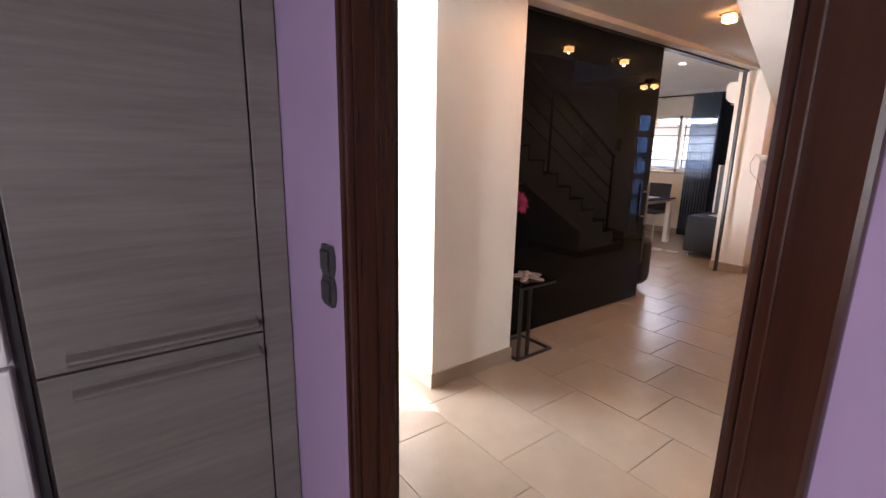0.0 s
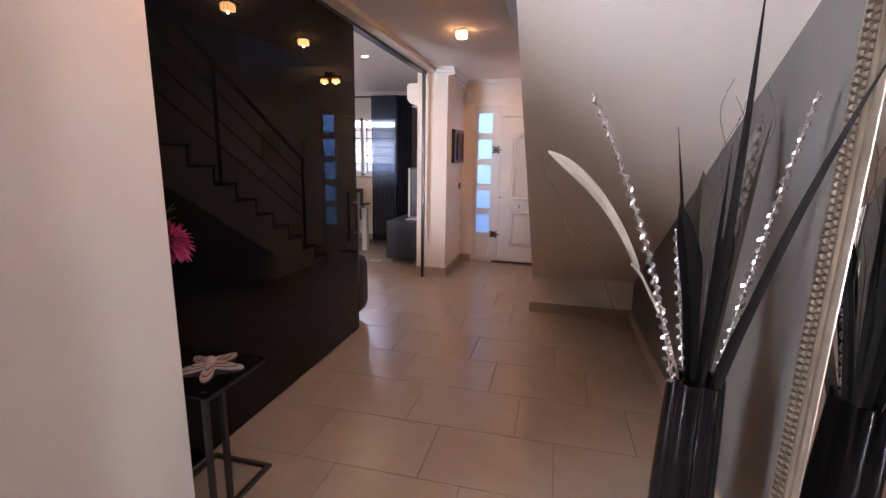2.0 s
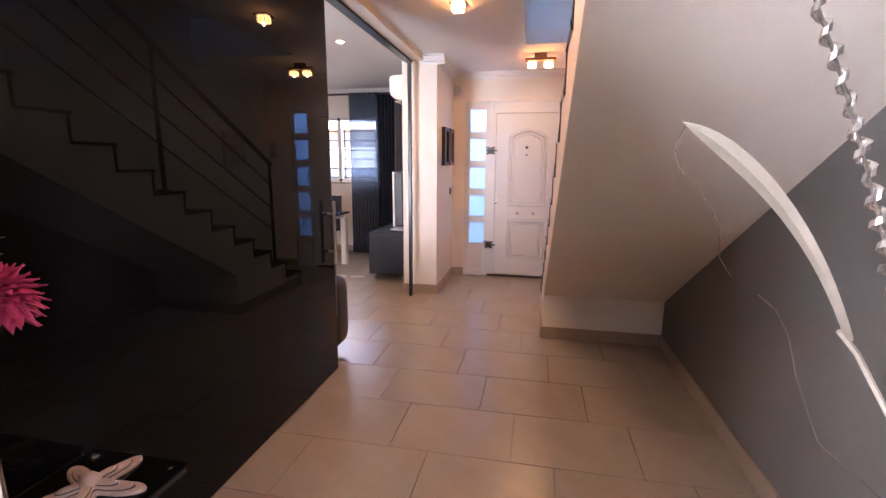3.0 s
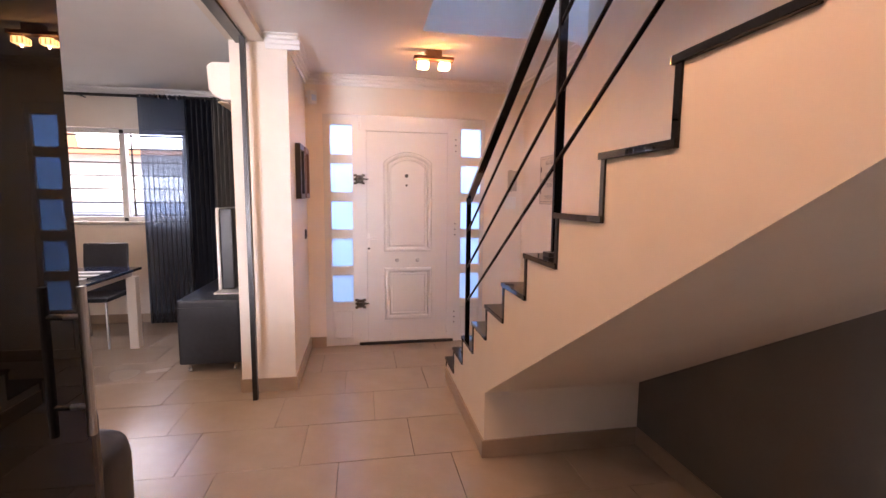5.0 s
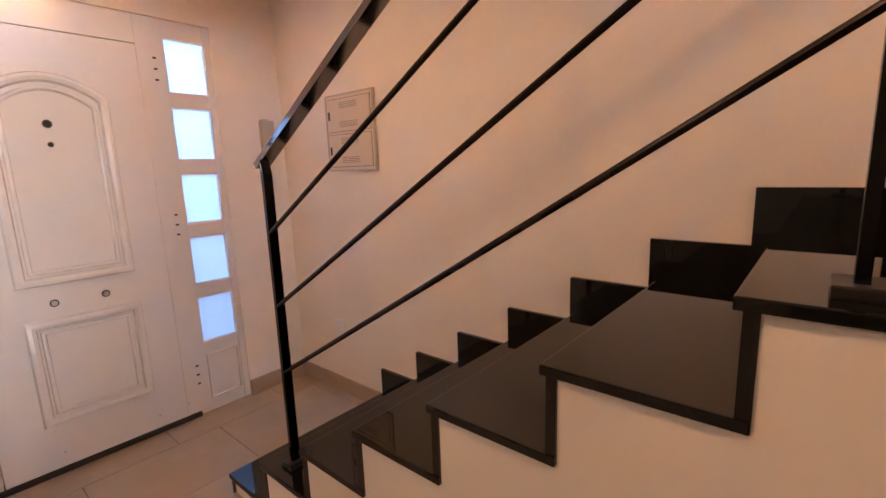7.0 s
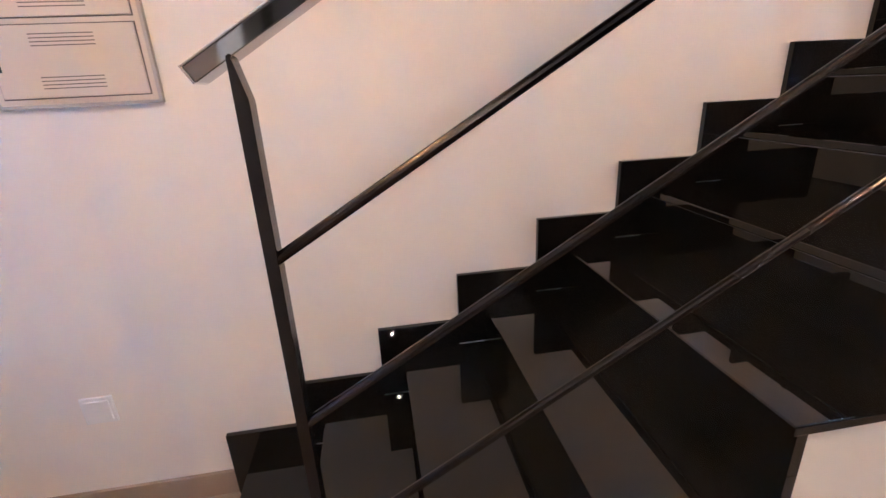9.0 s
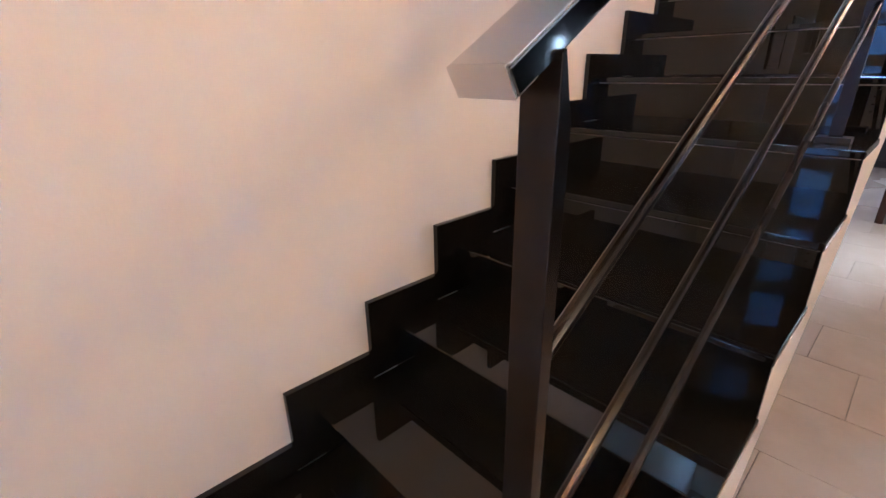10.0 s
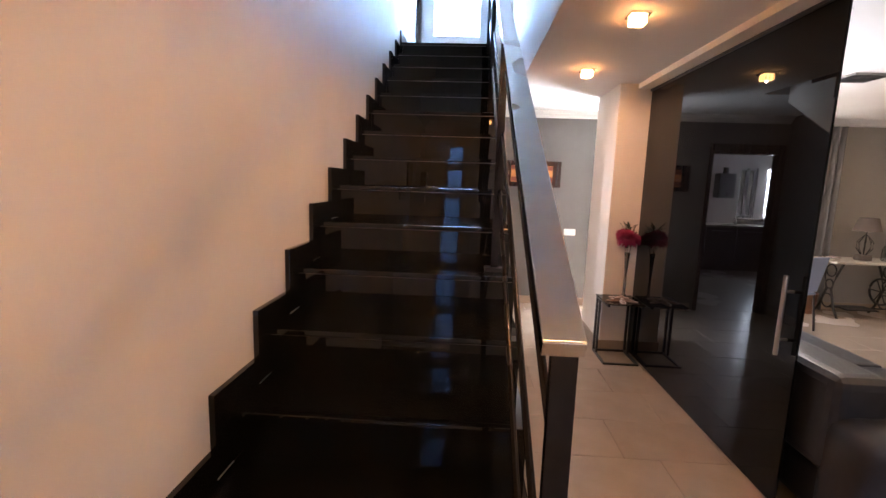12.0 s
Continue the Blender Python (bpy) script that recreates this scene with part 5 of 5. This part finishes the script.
spot(0.1, 6.15)
spot(-1.3, 6.15)
spot(-2.2, 3.0)
spot(-1.2, 1.7)
vt = thing("ceiling_vent", "grey square vent in the living room ceiling", "vent", (-0.95, 2.7, 2.56))
part("frame", bbx(-0.16, 0.16, -0.16, 0.16, -0.012, -0.0005, 0.002), STEEL, vt)
for i in range(6):
    part("slat", bbx(-0.14, 0.14, -0.13 + i * 0.045, -0.1 + i * 0.045, -0.016, -0.012, 0.001), BLACKMETAL, vt)

# sewing table corner
IRON = material("dark cast iron", (0.04, 0.035, 0.03), 0.5, 0.6)
TOPWOOD = noisy(material("pale marble top", (0.5, 0.46, 0.4), 0.35), (0.42, 0.38, 0.32), (0.56, 0.52, 0.46), 9.0)
sw = thing("sewing_table", "table with pale top on cast iron sewing machine legs", "table", (-2.88, 0.72, 0))
part("tabletop", bbx(-0.5, 0.5, -0.25, 0.25, 0.72, 0.75, 0.004), TOPWOOD, sw)
for sx in (-0.36, 0.36):
    sd = part("side_frame", tube([(sx, -0.2, 0), (sx, -0.12, 0.12), (sx, -0.04, 0.35), (sx, -0.1, 0.55), (sx, -0.18, 0.72)], 0.014, 0.014), IRON, sw, "scrolled iron side frame")
    part("side_scroll", tube([(sx, 0.2, 0), (sx, 0.12, 0.12), (sx, 0.04, 0.35), (sx, 0.1, 0.55), (sx, 0.18, 0.72)], 0.014, 0.014), IRON, sw)
    for zc, rr in ((0.2, 0.09), (0.42, 0.06), (0.6, 0.08)):
        part("curl", tube([(sx, rr * math.cos(a * math.tau / 16), zc + rr * math.sin(a * math.tau / 16)) for a in range(17)], 0.009), IRON, sd)
wh = part("flywheel", tube([(-0.3, 0.17 * math.cos(a * math.tau / 24), 0.34 + 0.17 * math.sin(a * math.tau / 24)) for a in range(25)], 0.014), IRON, sw, "iron flywheel")
for a in range(6):
    part("spoke", bar((-0.3, 0, 0.34), (-0.3, 0.165 * math.cos(a * math.tau / 6), 0.34 + 0.165 * math.sin(a * math.tau / 6)), 0.007, 8), IRON, wh)
part("treadle", bbx(-0.2, 0.2, -0.12, 0.14, 0.1, 0.115, 0.003), IRON, sw)
part("treadle_bar", bar((-0.36, 0.0, 0.11), (0.36, 0.0, 0.11), 0.01), IRON, sw)
SHADE = material("taupe lamp shade", (0.12, 0.095, 0.08), 0.8)
tl = thing("table_lamp", "table lamp with taupe shade and wire cage base", "table lamp", (-2.88, 0.72, 0.751))
part("base", lathe([(0.09, 0.0), (0.092, 0.01), (0.085, 0.07), (0.03, 0.075)]), SHADE, tl)
part("stem", bar((0, 0, 0.075), (0, 0, 0.42), 0.008), IRON, tl)
for a in range(8):
    c, s = math.cos(a * math.tau / 8), math.sin(a * math.tau / 8)
    part("cage_wire", tube([(0.03 * c, 0.03 * s, 0.075), (0.08 * c, 0.08 * s, 0.15), (0.08 * c, 0.08 * s, 0.24), (0.03 * c, 0.03 * s, 0.31), (0.012 * c, 0.012 * s, 0.33)], 0.004), IRON, tl)
part("shade", lathe([(0.15, 0.38), (0.1, 0.55), (0.096, 0.55), (0.146, 0.38)]), SHADE, tl, "taupe fabric shade", smooth=True)
jr = thing("glass_jar", "small clear glass jar on the sewing table", "jar", (-3.14, 0.76, 0.751))
part("jar", lathe([(0.045, 0.0), (0.055, 0.01), (0.055, 0.15), (0.035, 0.19), (0.04, 0.2), (0.036, 0.2), (0.05, 0.14), (0.05, 0.02)]), VGLASS, jr, smooth=True)
dish = thing("shell_dish", "shallow dish of pale shells on the sewing table", "dish", (-2.55, 0.7, 0.751))
part("dish", lathe([(0.05, 0.0), (0.09, 0.02), (0.095, 0.02), (0.06, 0.006)]), TOPWOOD, dish)
for i in range(7):
    a = i * 0.9
    part("shell", lathe([(0.004, 0.01), (0.018, 0.018), (0.012, 0.032), (0.002, 0.038)], 0.045 * math.cos(a), 0.045 * math.sin(a), 10), SHELL, dish)
BLUECLOTH = material("pale blue canvas", (0.22, 0.28, 0.42), 0.7)
bc = thing("canvas_chair", "pale blue canvas chair on dark legs", "chair", (-1.5, 1.35, 0), 20)
part("seat", bbx(-0.24, 0.24, -0.22, 0.22, 0.42, 0.45, 0.01), BLUECLOTH, bc)
part("backrest", bevelled(prism([(0.2, 0.46), (0.225, 0.46), (0.31, 0.88), (0.285, 0.88)], "x", -0.24, 0.24), 0.006, 2), BLUECLOTH, bc)
for sx in (-0.23, 0.23):
    part("leg", tube([(sx, -0.2, 0.45), (sx, -0.24, 0)], 0.012), BLACKMETAL, bc)
    part("leg", tube([(sx, 0.2, 0.45), (sx, 0.26, 0)], 0.012), BLACKMETAL, bc)
    part("armrest", tube([(sx, 0.24, 0.64), (sx, -0.2, 0.64), (sx, -0.2, 0.45)], 0.012), BLACKMETAL, bc)
bk = thing("basket", "dark wicker basket on the floor by the wall", "basket", (-2.3, 0.62, 0))
part("body", lathe([(0.11, 0.0), (0.14, 0.15), (0.15, 0.28), (0.14, 0.28), (0.1, 0.02)]), BROWNWOOD, bk)
curtain("curtain", "long grey curtain beside the patio door", -2.6, -1.98, 0.52, 0.02, 2.46, 7, GREYCLOTH)
pd = tagged(new("window_3"), "white framed patio door to the garden", "patio door", kind="structure")
for x in (-1.9, -1.03, -0.16):
    part("window_frame", bx(x, x + 0.06, 0.27, 0.33, 0.0, 2.1), WHITEGLOSS, pd)
part("head", bx(-1.84, -0.16, 0.27, 0.33, 2.04, 2.1), WHITEGLOSS, pd)
for a, b in ((-1.84, -1.03), (-0.97, -0.16)):
    pn = part("pane", bx(a, b, 0.297, 0.303, 0.06, 2.04), GLASS, pd)
    pn.visible_shadow = False
    part("bottom_rail", bx(a, b, 0.27, 0.33, 0.0, 0.06), WHITEGLOSS, pd)

# ---------------------------------------------------------------- upper landing
up = tagged(new("door_3"), "bright frosted glass door in a dark frame upstairs", "door", kind="structure")
for x0, x1 in ((2.082, 2.128), (2.938, 2.996)):
    part("post", bx(x0, x1, 0.88, 1.02, ZU, 4.945), MAHOGANY, up)
bm = bmesh.new()
box(bm, 2.13, 2.21, 0.9, 0.95, ZU, 4.94)
box(bm, 2.8, 2.936, 0.9, 0.95, ZU, 4.94)
box(bm, 2.21, 2.8, 0.9, 0.95, ZU, ZU + 0.42)
box(bm, 2.21, 2.8, 0.9, 0.95, 4.85, 4.94)
part("door_frame", bevelled(bm, 0.002, 1), WHITEGLOSS, up)
bm = bmesh.new()
for a in ((2.21, 2.225, ZU + 0.42, 4.85), (2.785, 2.8, ZU + 0.42, 4.85), (2.225, 2.785, ZU + 0.42, ZU + 0.435)):
    box(bm, a[0], a[1], 0.945, 0.962, a[2], a[3])
part("glazing_bead", bm, WHITEGLOSS, up)
part("pane", bx(2.21, 2.8, 0.92, 0.928, ZU + 0.42, 4.85), FROST, up, "frosted glass pane")

# ---------------------------------------------------------------- outside
GROUND = noisy(material("pale concrete ground", (0.4, 0.37, 0.33), 0.85), (0.34, 0.31, 0.27), (0.46, 0.43, 0.38), 2.0)
RENDER = noisy(material("white rendered wall", (0.75, 0.73, 0.7), 0.8), (0.7, 0.68, 0.64), (0.8, 0.78, 0.75), 2.0)
ROOF = noisy(material("terracotta roof", (0.35, 0.14, 0.07), 0.8), (0.3, 0.11, 0.05), (0.42, 0.18, 0.09), 8.0)
setting("ground", bx(-300, 300, -300, 300, -0.6, -0.21), GROUND, "pale paved ground outside the house", "ground")
# the garden wall's bluish shade is put into its base colour
SHADEWALL = noisy(material("wall in blue-grey shade", (0.2, 0.25, 0.34), 0.8), (0.17, 0.21, 0.29), (0.24, 0.29, 0.38), 2.0)
gwl = tagged(new("garden_wall"), "blue-grey garden wall topped with white slats outside", "wall", kind="structure")
part("wall", bx(-12, 6, 13.0, 13.2, -0.21, 1.3), SHADEWALL, gwl, "lower wall, blue-grey shade in its colour")
for i in range(4):
    part("slat", bx(-12, 6, 12.97, 12.999, 1.32 + i * 0.13, 1.42 + i * 0.13), WHITE, gwl)
for i in range(8):
    part("board", bbx(-12, 6, 12.965, 12.999, 0.02 + i * 0.155, 0.16 + i * 0.155, 0.004), SHADEWALL, gwl)
hs = thing("house", "white house with terracotta roof across the street", "house")
part("wall", bx(-9, 1, 18, 24, -0.21, 2.6), RENDER, hs)
part("roof", prism([(17.6, 2.6), (21, 3.9), (24.4, 2.6)], "x", -9.4, 1.4), ROOF, hs)

# ---------------------------------------------------------------- floor tiles
TW, TD, TJ = 0.617, 0.4425, 0.0032
tile_bm = bevelled(bx(0, TW - TJ, 0, TD - TJ, -0.012, 0.0), 0.0007, 1)
tile_mesh = bpy.data.meshes.new("floor_tile")
tile_bm.to_mesh(tile_mesh)
tile_bm.free()
tile_mesh.materials.append(TILE)
far = bmesh.new()
X0, Y0 = 2.112, 3.435
count = 0
for r in range(-16, 14):
    y = Y0 + r * TD
    shift = X0 - 0.2057 * r
    k0 = math.floor((-3.6 - shift) / TW)
    for k in range(k0, k0 + 16):
        x = shift + k * TW
        if x > 5.8 or x + TW < -3.6 or y > 9.0 or y + TD < -3.3:
            continue
        near = -0.2 < x < 3.0 and 0.6 < y < 8.0
        if x > 3.0 and y > 0.9:
            continue
        if near and count < 300:
            t = new("floor_tile", tile_mesh)
            t.location = (x, y, 0)
            t.parent = floor
            count += 1
        else:
            box(far, x, x + TW - TJ, y, y + TD - TJ, -0.012, 0.0)
ft = part("far_tiles", far, TILE, floor)
ft["kind"] = "stuff"
